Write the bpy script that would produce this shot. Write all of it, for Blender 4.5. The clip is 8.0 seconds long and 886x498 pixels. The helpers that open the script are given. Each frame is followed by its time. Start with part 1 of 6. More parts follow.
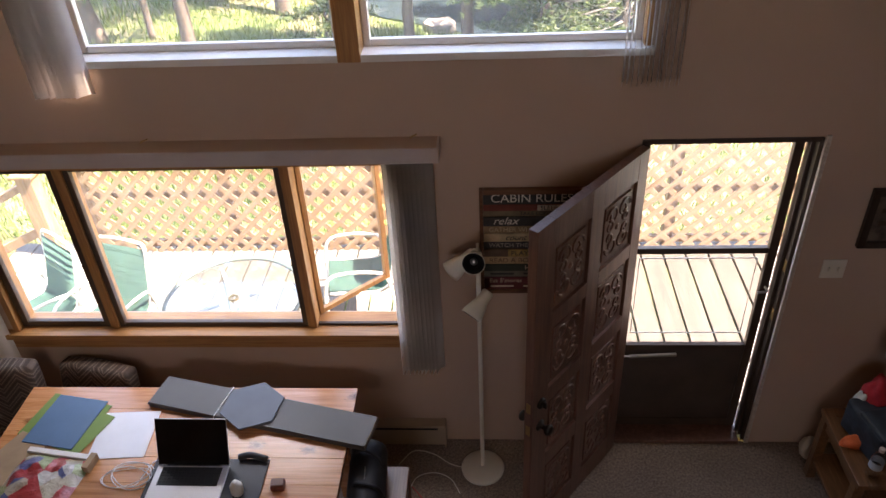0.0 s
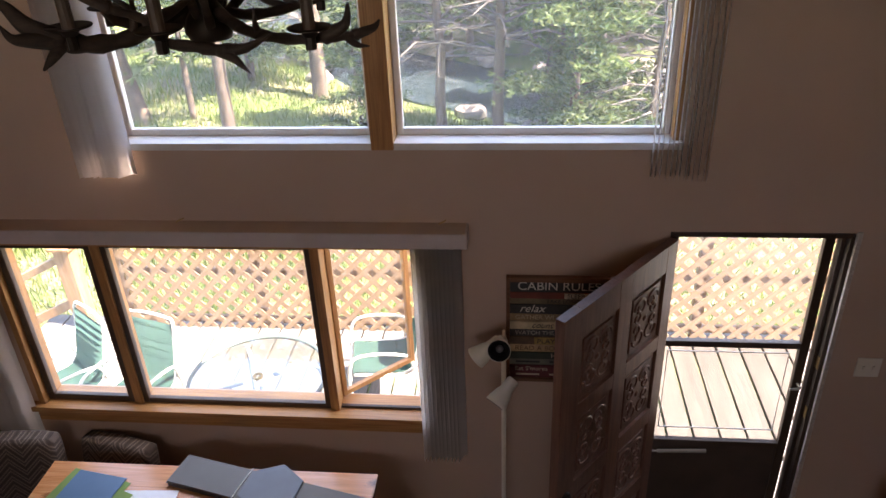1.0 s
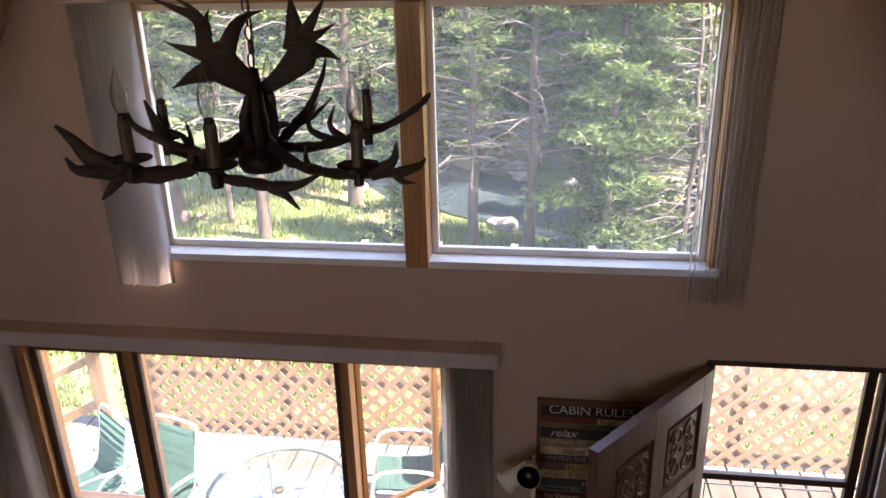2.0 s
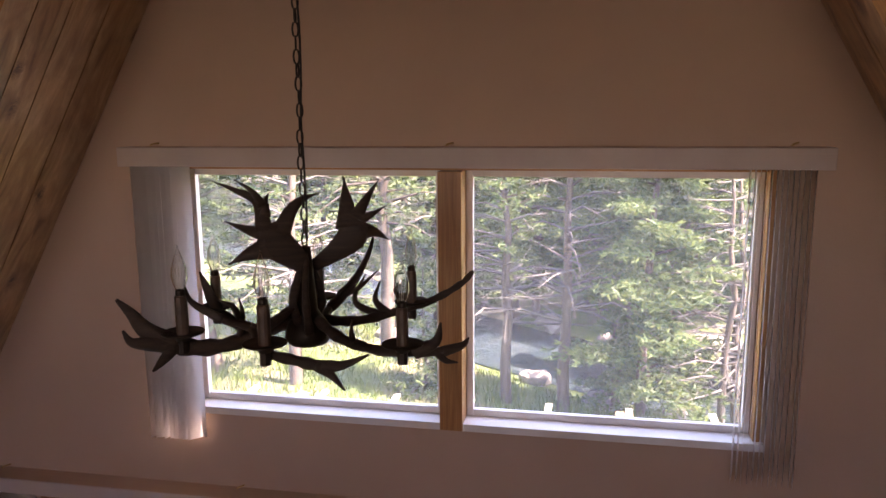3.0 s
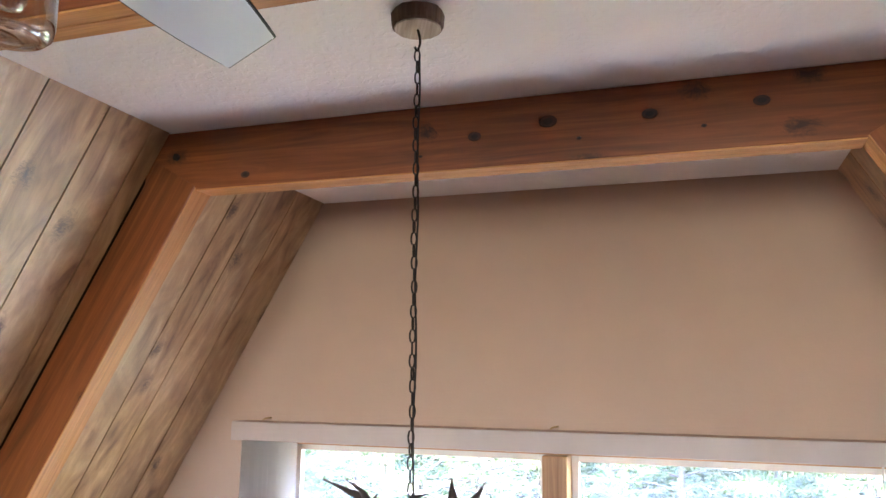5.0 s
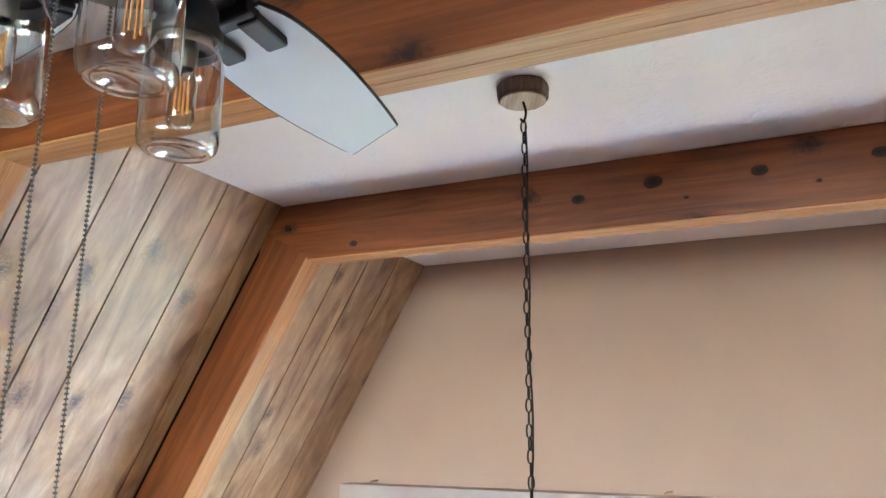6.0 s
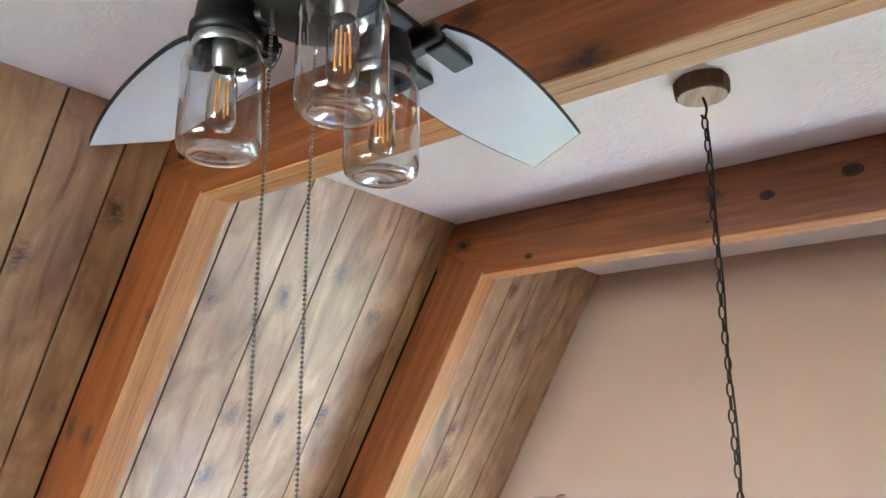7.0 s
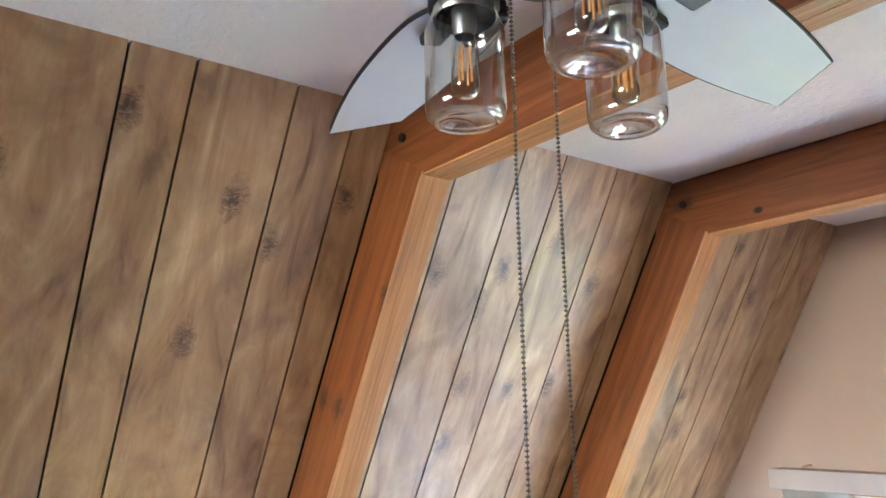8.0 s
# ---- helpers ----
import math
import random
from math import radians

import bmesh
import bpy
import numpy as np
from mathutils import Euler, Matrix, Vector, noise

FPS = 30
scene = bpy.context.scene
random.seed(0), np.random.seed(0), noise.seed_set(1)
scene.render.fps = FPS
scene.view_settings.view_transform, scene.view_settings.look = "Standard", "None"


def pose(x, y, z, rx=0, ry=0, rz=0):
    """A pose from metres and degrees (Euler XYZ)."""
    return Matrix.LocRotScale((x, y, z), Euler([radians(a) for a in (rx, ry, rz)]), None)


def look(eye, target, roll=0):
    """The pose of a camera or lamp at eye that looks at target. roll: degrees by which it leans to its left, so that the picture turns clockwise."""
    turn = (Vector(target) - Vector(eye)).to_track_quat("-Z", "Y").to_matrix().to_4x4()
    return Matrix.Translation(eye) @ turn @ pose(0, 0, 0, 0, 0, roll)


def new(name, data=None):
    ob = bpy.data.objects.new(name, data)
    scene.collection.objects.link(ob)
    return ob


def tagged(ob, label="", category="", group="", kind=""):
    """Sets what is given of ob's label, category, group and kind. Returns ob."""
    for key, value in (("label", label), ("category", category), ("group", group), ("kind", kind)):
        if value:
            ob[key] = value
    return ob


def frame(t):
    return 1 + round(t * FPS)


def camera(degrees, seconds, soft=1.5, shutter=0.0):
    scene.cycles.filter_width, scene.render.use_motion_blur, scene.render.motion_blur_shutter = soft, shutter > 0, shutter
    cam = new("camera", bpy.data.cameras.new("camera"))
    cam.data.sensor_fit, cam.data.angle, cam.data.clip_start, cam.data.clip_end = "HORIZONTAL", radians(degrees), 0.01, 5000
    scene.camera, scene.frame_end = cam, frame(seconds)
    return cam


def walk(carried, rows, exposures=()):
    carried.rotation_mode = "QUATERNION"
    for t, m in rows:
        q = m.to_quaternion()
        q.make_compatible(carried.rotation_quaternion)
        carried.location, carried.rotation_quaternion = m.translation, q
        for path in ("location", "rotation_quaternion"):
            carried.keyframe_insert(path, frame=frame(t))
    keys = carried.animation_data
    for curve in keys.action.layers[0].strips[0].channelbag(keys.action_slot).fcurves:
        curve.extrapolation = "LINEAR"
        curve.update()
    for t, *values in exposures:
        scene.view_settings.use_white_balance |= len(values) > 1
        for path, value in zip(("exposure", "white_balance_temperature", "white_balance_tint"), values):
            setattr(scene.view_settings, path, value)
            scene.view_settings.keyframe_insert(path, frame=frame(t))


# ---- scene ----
cam = camera(60.2, 8.0)
PATH = [
    (0, (0.608, -3.154, 3.696), (0.474, -1.53, 2.536), -3.2),
    (0.5, (0.604, -3.147, 3.721), (0.442, -1.476, 2.634), -2.7),
    (1, (0.606, -3.153, 3.725), (0.403, -1.422, 2.745), -2.6),
    (1.2, (0.605, -3.149, 3.735), (0.386, -1.395, 2.8), -2.5),
    (2.3, (0.575, -3.132, 3.786), (0.268, -1.259, 3.156), -1.2),
    (2.5, (0.571, -3.132, 3.797), (0.247, -1.24, 3.238), -1.1),
    (3, (0.565, -3.142, 3.838), (0.19, -1.21, 3.483), -0.5),
    (3.5, (0.554, -3.148, 3.877), (0.103, -1.206, 3.719), 0.0),
    (4, (0.554, -3.165, 3.92), (0.029, -1.236, 3.944), -0.0),
    (4.5, (0.565, -3.175, 3.913), (-0.012, -1.27, 4.11), 0.3),
    (6, (0.528, -3.235, 3.951), (-0.306, -1.474, 4.405), 0.3),
    (6.5, (0.501, -3.24, 3.957), (-0.523, -1.593, 4.443), -0.1),
    (7, (0.493, -3.25, 3.952), (-0.699, -1.719, 4.438), -0.2),
    (7.5, (0.471, -3.262, 3.945), (-0.901, -1.881, 4.403), -0.6),
    (8, (0.448, -3.276, 3.94), (-1.118, -2.107, 4.365), -0.9),
]
EXPOSURE = [(0.0, 3.45, 8200, 23), (1.0, 3.35, 7800, 23), (2.5, 3.3, 7500, 32), (3.5, 4.1, 8000, 42), (4.5, 5.15, 6700, 26), (6.0, 6.0, 5450, 9), (8.0, 6.0, 5450, 9)]
walk(cam, [(t, look(eye, target, roll)) for t, eye, target, roll in PATH], EXPOSURE)

# ---- world and sun ----
SUN = Vector((0.60, -0.13, 0.79)).normalized()
world = bpy.data.worlds.new("sky")
scene.world = world
world.use_nodes = True
wn = world.node_tree
sky = wn.nodes.new("ShaderNodeTexSky")
sky.sky_type, sky.sun_disc = "NISHITA", False
sky.sun_elevation = math.asin(SUN.z)
sky.sun_rotation = math.atan2(SUN.x, SUN.y)
wn.nodes["Background"].inputs["Strength"].default_value = 0.15
wn.links.new(sky.outputs[0], wn.nodes["Background"].inputs["Color"])
sun = new("sun", bpy.data.lights.new("sun", "SUN"))
sun.data.energy, sun.data.angle, sun.data.color = 5.0, radians(0.5), (1.0, 0.95, 0.89)
sun.matrix_world = look(SUN * 30, (0, 0, 0))

# unseen fill lamp behind the camera, added to brighten the front wall
gable_fill = new("gable_window_light", bpy.data.lights.new("gable_window_light", "AREA"))
gable_fill.data.shape, gable_fill.data.size, gable_fill.data.size_y = "RECTANGLE", 2.1, 0.95
gable_fill.data.energy, gable_fill.data.color, gable_fill.data.spread = 1.1, (1.0, 0.91, 0.83), radians(110)
gable_fill.matrix_world = look((0, -7.17, 4.0), (0, 0, 2.9))

# sky light falling in at the heads of the lower window and the doorway
for at, aim, wide, power in (((-0.98, 0.34, 2.12), (-0.9, -1.3, 0.5), 2.2, 1.9), ((1.70, 0.34, 2.16), (1.6, -1.3, 0.2), 0.8, 0.7)):
    sky_light = new("opening_sky_light", bpy.data.lights.new("opening_sky_light", "AREA"))
    sky_light.data.shape, sky_light.data.size, sky_light.data.size_y = "RECTANGLE", wide, 0.22
    sky_light.data.energy, sky_light.data.color = power, (0.90, 0.95, 1.0)
    sky_light.matrix_world = look(at, aim)

# ---- materials ----
def nodes_of(name):
    m = bpy.data.materials.new(name)
    m.use_nodes = True
    t = m.node_tree
    return m, t, t.nodes["Principled BSDF"]


def ramp_node(t, stops):
    r = t.nodes.new("ShaderNodeValToRGB")
    e = r.color_ramp.elements
    while len(e) < len(stops):
        e.new(0.5)
    for k, (p, c) in zip(e, stops):
        k.position, k.color = p, (*c, 1)
    return r


def coords(t, scale=(1, 1, 1), rand=0.0, space="Object", rot=(0, 0, 0)):
    tc = t.nodes.new("ShaderNodeTexCoord")
    mp = t.nodes.new("ShaderNodeMapping")
    mp.inputs["Scale"].default_value = scale
    mp.inputs["Rotation"].default_value = rot
    t.links.new(tc.outputs[space], mp.inputs["Vector"])
    if rand:
        oi = t.nodes.new("ShaderNodeObjectInfo")
        mu = t.nodes.new("ShaderNodeMath")
        mu.operation = "MULTIPLY"
        mu.inputs[1].default_value = rand
        t.links.new(oi.outputs["Random"], mu.inputs[0])
        t.links.new(mu.outputs[0], mp.inputs["Location"])
    return mp.outputs[0]


def noise_tex(t, vec, scale, detail=4, rough=0.55, distort=0.0):
    n = t.nodes.new("ShaderNodeTexNoise")
    n.inputs["Scale"].default_value = scale
    n.inputs["Detail"].default_value = detail
    n.inputs["Roughness"].default_value = rough
    n.inputs["Distortion"].default_value = distort
    t.links.new(vec, n.inputs["Vector"])
    return n.outputs["Fac"]


def mix_colour(t, fac, a, b, mode="MIX"):
    m = t.nodes.new("ShaderNodeMix")
    m.data_type, m.blend_type = "RGBA", mode
    for sock, v in ((m.inputs[0], fac), (m.inputs[6], a), (m.inputs[7], b)):
        if hasattr(v, "links") or hasattr(v, "is_linked"):
            t.links.new(v, sock)
        else:
            sock.default_value = v if isinstance(v, (int, float)) else (*v, 1)
    return m.outputs[2]


def bump(t, bsdf, height, strength=0.3, dist=0.01):
    b = t.nodes.new("ShaderNodeBump")
    b.inputs["Strength"].default_value = strength
    b.inputs["Distance"].default_value = dist
    t.links.new(height, b.inputs["Height"])
    t.links.new(b.outputs[0], bsdf.inputs["Normal"])


def plain(name, colour, rough=0.5, metal=0.0, vary=0.12, scale=6.0, bumpy=0.0, bscale=80.0, rand=0.0, sheen=0.0):
    m, t, b = nodes_of(name)
    v = coords(t, rand=rand)
    f1 = noise_tex(t, v, scale, 5)
    dark = tuple(c * (1 - 2 * vary) for c in colour)
    light = tuple(min(1, c * (1 + vary)) for c in colour)
    r = ramp_node(t, [(0.3, dark), (0.7, light)])
    t.links.new(f1, r.inputs[0])
    t.links.new(r.outputs[0], b.inputs["Base Color"])
    b.inputs["Roughness"].default_value = rough
    b.inputs["Metallic"].default_value = metal
    if sheen:
        b.inputs["Sheen Weight"].default_value = sheen
    if bumpy:
        bump(t, b, noise_tex(t, v, bscale, 3), bumpy, 0.004)
    return m


def wood(name, dark, mid, light, rough=0.5, axis=2, knots=0.0, grain=1.0, coat=0.0, knot_colour=(0.03, 0.014, 0.008), face="xz", streak=0.8):
    """Boards with grain along one local axis, scattered knots and a slow change of tone."""
    m, t, b = nodes_of(name)
    sc = [14.0 * grain] * 3
    sc[axis] = 0.9 * grain
    v = coords(t, tuple(sc), rand=37.0)
    g = noise_tex(t, v, 1.6, 6, 0.62, 1.4)
    r = ramp_node(t, [(0.28, dark), (0.5, mid), (0.74, light)])
    t.links.new(g, r.inputs[0])
    col = r.outputs[0]
    fine = [120.0] * 3
    fine[axis] = 2.5
    fg = noise_tex(t, coords(t, tuple(fine), rand=11.0), 1.5, 3)
    rf = ramp_node(t, [(0.35, (0.72, 0.70, 0.68)), (0.65, (1.05, 1.05, 1.05))])
    t.links.new(fg, rf.inputs[0])
    col = mix_colour(t, streak, col, rf.outputs[0], "MULTIPLY")
    if knots:
        ks = [6.0] * 3
        ks[axis] = 3.6
        vo = t.nodes.new("ShaderNodeTexVoronoi")
        vo.voronoi_dimensions = "2D"
        vo.inputs["Scale"].default_value = 1.0
        sw = t.nodes.new("ShaderNodeSeparateXYZ")
        t.links.new(coords(t, tuple(ks), rand=23.0), sw.inputs[0])
        cm = t.nodes.new("ShaderNodeCombineXYZ")
        t.links.new(sw.outputs["XYZ".index(face[0].upper())], cm.inputs[0])
        t.links.new(sw.outputs["XYZ".index(face[1].upper())], cm.inputs[1])
        warp = cm.outputs[0]
        t.links.new(warp, vo.inputs["Vector"])
        # only some cells hold a knot
        rk = ramp_node(t, [(0.05, (1, 1, 1)), (0.20, (0, 0, 0))])
        rag = t.nodes.new("ShaderNodeMath")
        rag.operation = "ADD"
        nn = noise_tex(t, warp, 4.0, 8, 0.82, 2.0)
        sub = t.nodes.new("ShaderNodeMath")
        sub.operation = "MULTIPLY_ADD"
        sub.inputs[1].default_value = 0.60
        sub.inputs[2].default_value = -0.28
        t.links.new(nn, sub.inputs[0])
        t.links.new(vo.outputs["Distance"], rag.inputs[0])
        t.links.new(sub.outputs[0], rag.inputs[1])
        t.links.new(rag.outputs[0], rk.inputs[0])
        sep = t.nodes.new("ShaderNodeSeparateColor")
        t.links.new(vo.outputs["Color"], sep.inputs[0])
        gt = t.nodes.new("ShaderNodeMath")
        gt.operation = "GREATER_THAN"
        gt.inputs[1].default_value = 1 - knots
        t.links.new(sep.outputs[0], gt.inputs[0])
        mu = t.nodes.new("ShaderNodeMath")
        mu.operation = "MULTIPLY"
        t.links.new(rk.outputs[0], mu.inputs[0])
        t.links.new(gt.outputs[0], mu.inputs[1])
        mk = t.nodes.new("ShaderNodeMath")
        mk.operation = "MULTIPLY"
        mk.inputs[1].default_value = 0.9
        t.links.new(mu.outputs[0], mk.inputs[0])
        col = mix_colour(t, mk.outputs[0], col, knot_colour)
    t.links.new(col, b.inputs["Base Color"])
    b.inputs["Roughness"].default_value = rough
    if coat:
        b.inputs["Coat Weight"].default_value = coat
        b.inputs["Coat Roughness"].default_value = 0.25
    bump(t, b, fg, 0.12, 0.002)
    return m


def thin_glass(name, tint=(0.96, 0.98, 0.97), gloss=1.0, edge=4.0, haze=0.0):
    m = bpy.data.materials.new(name)
    m.use_nodes = True
    t = m.node_tree
    t.nodes.remove(t.nodes["Principled BSDF"])
    tr = t.nodes.new("ShaderNodeBsdfTransparent")
    tr.inputs[0].default_value = (*tint, 1)
    gl = t.nodes.new("ShaderNodeBsdfGlossy")
    gl.inputs["Roughness"].default_value = 0.02
    fr = t.nodes.new("ShaderNodeLayerWeight")
    fr.inputs[0].default_value = 0.5
    pw = t.nodes.new("ShaderNodeMath")
    pw.operation = "POWER"
    pw.inputs[1].default_value = edge
    t.links.new(fr.outputs["Facing"], pw.inputs[0])
    mu = t.nodes.new("ShaderNodeMath")
    mu.operation = "MULTIPLY_ADD"
    mu.inputs[1].default_value = 0.75 * gloss
    mu.inputs[2].default_value = 0.035 * gloss
    t.links.new(pw.outputs[0], mu.inputs[0])
    mx = t.nodes.new("ShaderNodeMixShader")
    t.links.new(mu.outputs[0], mx.inputs[0])
    t.links.new(tr.outputs[0], mx.inputs[1])
    t.links.new(gl.outputs[0], mx.inputs[2])
    last = mx
    if haze:
        # a film of dust on the pane scatters some of the daylight
        tl = t.nodes.new("ShaderNodeBsdfTranslucent")
        tl.inputs[0].default_value = (0.9, 0.92, 0.95, 1)
        last = t.nodes.new("ShaderNodeMixShader")
        last.inputs[0].default_value = haze
        t.links.new(mx.outputs[0], last.inputs[1])
        t.links.new(tl.outputs[0], last.inputs[2])
    t.links.new(last.outputs[0], t.nodes["Material Output"].inputs[0])
    return m


def plaster(name, colour, size=55.0, strength=0.25, patchy=0.06):
    m, t, b = nodes_of(name)
    v = coords(t)
    r = ramp_node(t, [(0.3, tuple(c * (1 - patchy) for c in colour)), (0.7, tuple(min(1, c * (1 + patchy)) for c in colour))])
    t.links.new(noise_tex(t, v, 1.3, 4), r.inputs[0])
    t.links.new(r.outputs[0], b.inputs["Base Color"])
    b.inputs["Roughness"].default_value = 0.75
    rr = ramp_node(t, [(0.48, (0, 0, 0)), (0.56, (1, 1, 1))])
    t.links.new(noise_tex(t, v, size, 3, 0.5, 0.6), rr.inputs[0])
    bump(t, b, rr.outputs[0], strength, 0.003)
    return m


WALL = plaster("painted plaster", (0.51, 0.365, 0.274), 40, 0.08)
CEIL = plaster("knockdown ceiling plaster", (0.88, 0.85, 0.82), 34, 0.35)


def panelling(name):
    """Swirled brown figure, grey-brown clouds and ragged clusters of dark knot specks."""
    m, t, b = nodes_of(name)
    fig = noise_tex(t, coords(t, (6.0, 6.0, 1.6), rand=37.0), 1.5, 5, 0.55, 1.7)
    r = ramp_node(t, [(0.30, (0.24, 0.120, 0.056)), (0.43, (0.45, 0.268, 0.132)), (0.56, (0.55, 0.352, 0.185)), (0.74, (0.74, 0.535, 0.315))])
    t.links.new(fig, r.inputs[0])
    cloud = ramp_node(t, [(0.34, (0.58, 0.52, 0.49)), (0.60, (1.06, 1.05, 1.03))])
    t.links.new(noise_tex(t, coords(t, (1.0, 1.0, 0.55), rand=5.0), 4.5, 5, 0.6, 1.2), cloud.inputs[0])
    col = mix_colour(t, 0.8, r.outputs[0], cloud.outputs[0], "MULTIPLY")
    fg = noise_tex(t, coords(t, (70.0, 70.0, 7.0), rand=11.0), 1.5, 4, 0.65, 0.8)
    rf = ramp_node(t, [(0.34, (0.74, 0.72, 0.70)), (0.62, (1.06, 1.06, 1.05))])
    t.links.new(fg, rf.inputs[0])
    col = mix_colour(t, 0.35, col, rf.outputs[0], "MULTIPLY")
    # knots: some cells of a plane pattern, each a soft brown patch filled with short dark cracks
    sw, cm = t.nodes.new("ShaderNodeSeparateXYZ"), t.nodes.new("ShaderNodeCombineXYZ")
    t.links.new(coords(t, (5.2, 5.2, 3.4), rand=23.0), sw.inputs[0])
    t.links.new(sw.outputs[0], cm.inputs[0])
    t.links.new(sw.outputs[2], cm.inputs[1])
    vo = t.nodes.new("ShaderNodeTexVoronoi")
    vo.voronoi_dimensions = "2D"
    vo.inputs["Scale"].default_value = 1.0
    t.links.new(cm.outputs[0], vo.inputs["Vector"])
    sep = t.nodes.new("ShaderNodeSeparateColor")
    t.links.new(vo.outputs["Color"], sep.inputs[0])

    def op(kind, a, c):
        n = t.nodes.new("ShaderNodeMath")
        n.operation = kind
        n.use_clamp = True
        for sock, v in zip(n.inputs, (a, c)):
            if isinstance(v, (int, float)):
                sock.default_value = v
            else:
                t.links.new(v, sock)
        return n.outputs[0]

    some = op("GREATER_THAN", sep.outputs[0], 0.62)
    wobble = op("MULTIPLY", noise_tex(t, cm.outputs[0], 3.5, 4, 0.7, 1.0), 0.42)
    far = op("SUBTRACT", op("ADD", vo.outputs["Distance"], wobble), 0.14)
    patch = ramp_node(t, [(0.10, (1, 1, 1)), (0.27, (0, 0, 0))])
    t.links.new(far, patch.inputs[0])
    patch_f = op("MULTIPLY", patch.outputs[0], some)
    crack = ramp_node(t, [(0.44, (0, 0, 0)), (0.52, (1, 1, 1))])
    t.links.new(noise_tex(t, coords(t, (45.0, 55.0, 95.0), rand=3.0), 1.0, 3, 0.6, 1.5), crack.inputs[0])
    core = ramp_node(t, [(0.05, (1, 1, 1)), (0.12, (0, 0, 0))])
    t.links.new(far, core.inputs[0])
    core_f = op("MULTIPLY", core.outputs[0], some)
    col = mix_colour(t, op("MULTIPLY", patch_f, 0.6), col, (0.17, 0.075, 0.04))
    col = mix_colour(t, op("MULTIPLY", op("MULTIPLY", patch_f, crack.outputs[0]), 0.8), col, (0.06, 0.024, 0.016))
    col = mix_colour(t, op("MULTIPLY", core_f, 0.92), col, (0.045, 0.018, 0.013))
    t.links.new(col, b.inputs["Base Color"])
    b.inputs["Roughness"].default_value = 0.36
    b.inputs["Specular IOR Level"].default_value = 0.7
    b.inputs["Coat Weight"].default_value = 0.5
    b.inputs["Coat Roughness"].default_value = 0.28
    bump(t, b, fg, 0.10, 0.002)
    return m


PLANK = panelling("weathered knotty panelling")
GROOVE = plain("dark groove", (0.025, 0.018, 0.012), 0.9)
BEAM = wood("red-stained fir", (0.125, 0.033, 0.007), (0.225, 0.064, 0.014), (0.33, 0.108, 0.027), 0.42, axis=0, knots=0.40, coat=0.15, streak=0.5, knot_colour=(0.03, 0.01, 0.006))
# lighter copy of the beam fir: light on the undersides put into the colour
LIT_BEAM_EDGE = wood("pale orange fir edge", (0.42, 0.17, 0.05), (0.54, 0.24, 0.075), (0.64, 0.33, 0.12), 0.5, axis=0)
OAK = wood("orange oak trim", (0.30, 0.13, 0.04), (0.44, 0.21, 0.07), (0.55, 0.29, 0.11), 0.4, axis=0, coat=0.2)
OAK_V = wood("orange oak upright", (0.30, 0.13, 0.04), (0.44, 0.21, 0.07), (0.55, 0.29, 0.11), 0.4, axis=2, coat=0.2)
PINE = wood("lacquered pine", (0.46, 0.17, 0.06), (0.62, 0.26, 0.10), (0.74, 0.37, 0.17), 0.27, axis=0, knots=0.22, face="xy", streak=0.5, coat=0.9, knot_colour=(0.10, 0.03, 0.012))
SASH = plain("dark bronze sash", (0.065, 0.04, 0.026), 0.45)
DOORWOOD = wood("dark brown carved door wood", (0.105, 0.047, 0.031), (0.16, 0.075, 0.051), (0.215, 0.107, 0.073), 0.36, axis=2, coat=0.1)
WHITE = plain("white paint", (0.78, 0.76, 0.72), 0.45, vary=0.05)
VANE = plain("off-white vinyl", (0.86, 0.80, 0.76), 0.5, vary=0.04)
vt = VANE.node_tree
vtl, vmx = vt.nodes.new("ShaderNodeBsdfTranslucent"), vt.nodes.new("ShaderNodeMixShader")
vtl.inputs[0].default_value, vmx.inputs[0].default_value = (0.95, 0.92, 0.90, 1), 0.5
vt.links.new(vt.nodes["Principled BSDF"].outputs[0], vmx.inputs[1])
vt.links.new(vtl.outputs[0], vmx.inputs[2])
vt.links.new(vmx.outputs[0], vt.nodes["Material Output"].inputs[0])
VALANCE = plain("pale tan-white valance", (0.52, 0.44, 0.40), 0.55, vary=0.04)
GLASS = thin_glass("window glass", (0.97, 0.985, 0.98), 0.6, haze=0.034)
BULB_GLASS = thin_glass("clear bulb glass", (0.93, 0.93, 0.93), 2.4, 2.0)
BLACK = plain("black metal", (0.006, 0.006, 0.006), 0.45)
IRON = plain("brown-black iron", (0.025, 0.018, 0.013), 0.5, 0.6)
BRASS = plain("aged brass", (0.45, 0.30, 0.13), 0.35, 0.9)
LAMPWHITE = plain("cream enamel", (0.72, 0.68, 0.58), 0.35, vary=0.04)
HEATER = plain("beige heater enamel", (0.42, 0.33, 0.24), 0.5, vary=0.05)
ANTLER = wood("dark brown antler", (0.014, 0.008, 0.005), (0.030, 0.017, 0.010), (0.055, 0.034, 0.022), 0.75, axis=0, grain=2.0)
CANDLE = plain("brown candle sleeve", (0.075, 0.045, 0.028), 0.55, vary=0.2, scale=30)
FILAMENT = plain("orange phosphor filament", (0.85, 0.38, 0.08), 0.5)
STEEL = plain("brushed steel", (0.55, 0.55, 0.55), 0.35, 1.0)
BLADE = plain("pale silver-white blade", (0.70, 0.73, 0.80), 0.42, vary=0.03, scale=4)
PULL = plain("bronze bead chain", (0.17, 0.145, 0.12), 0.4, 0.8)


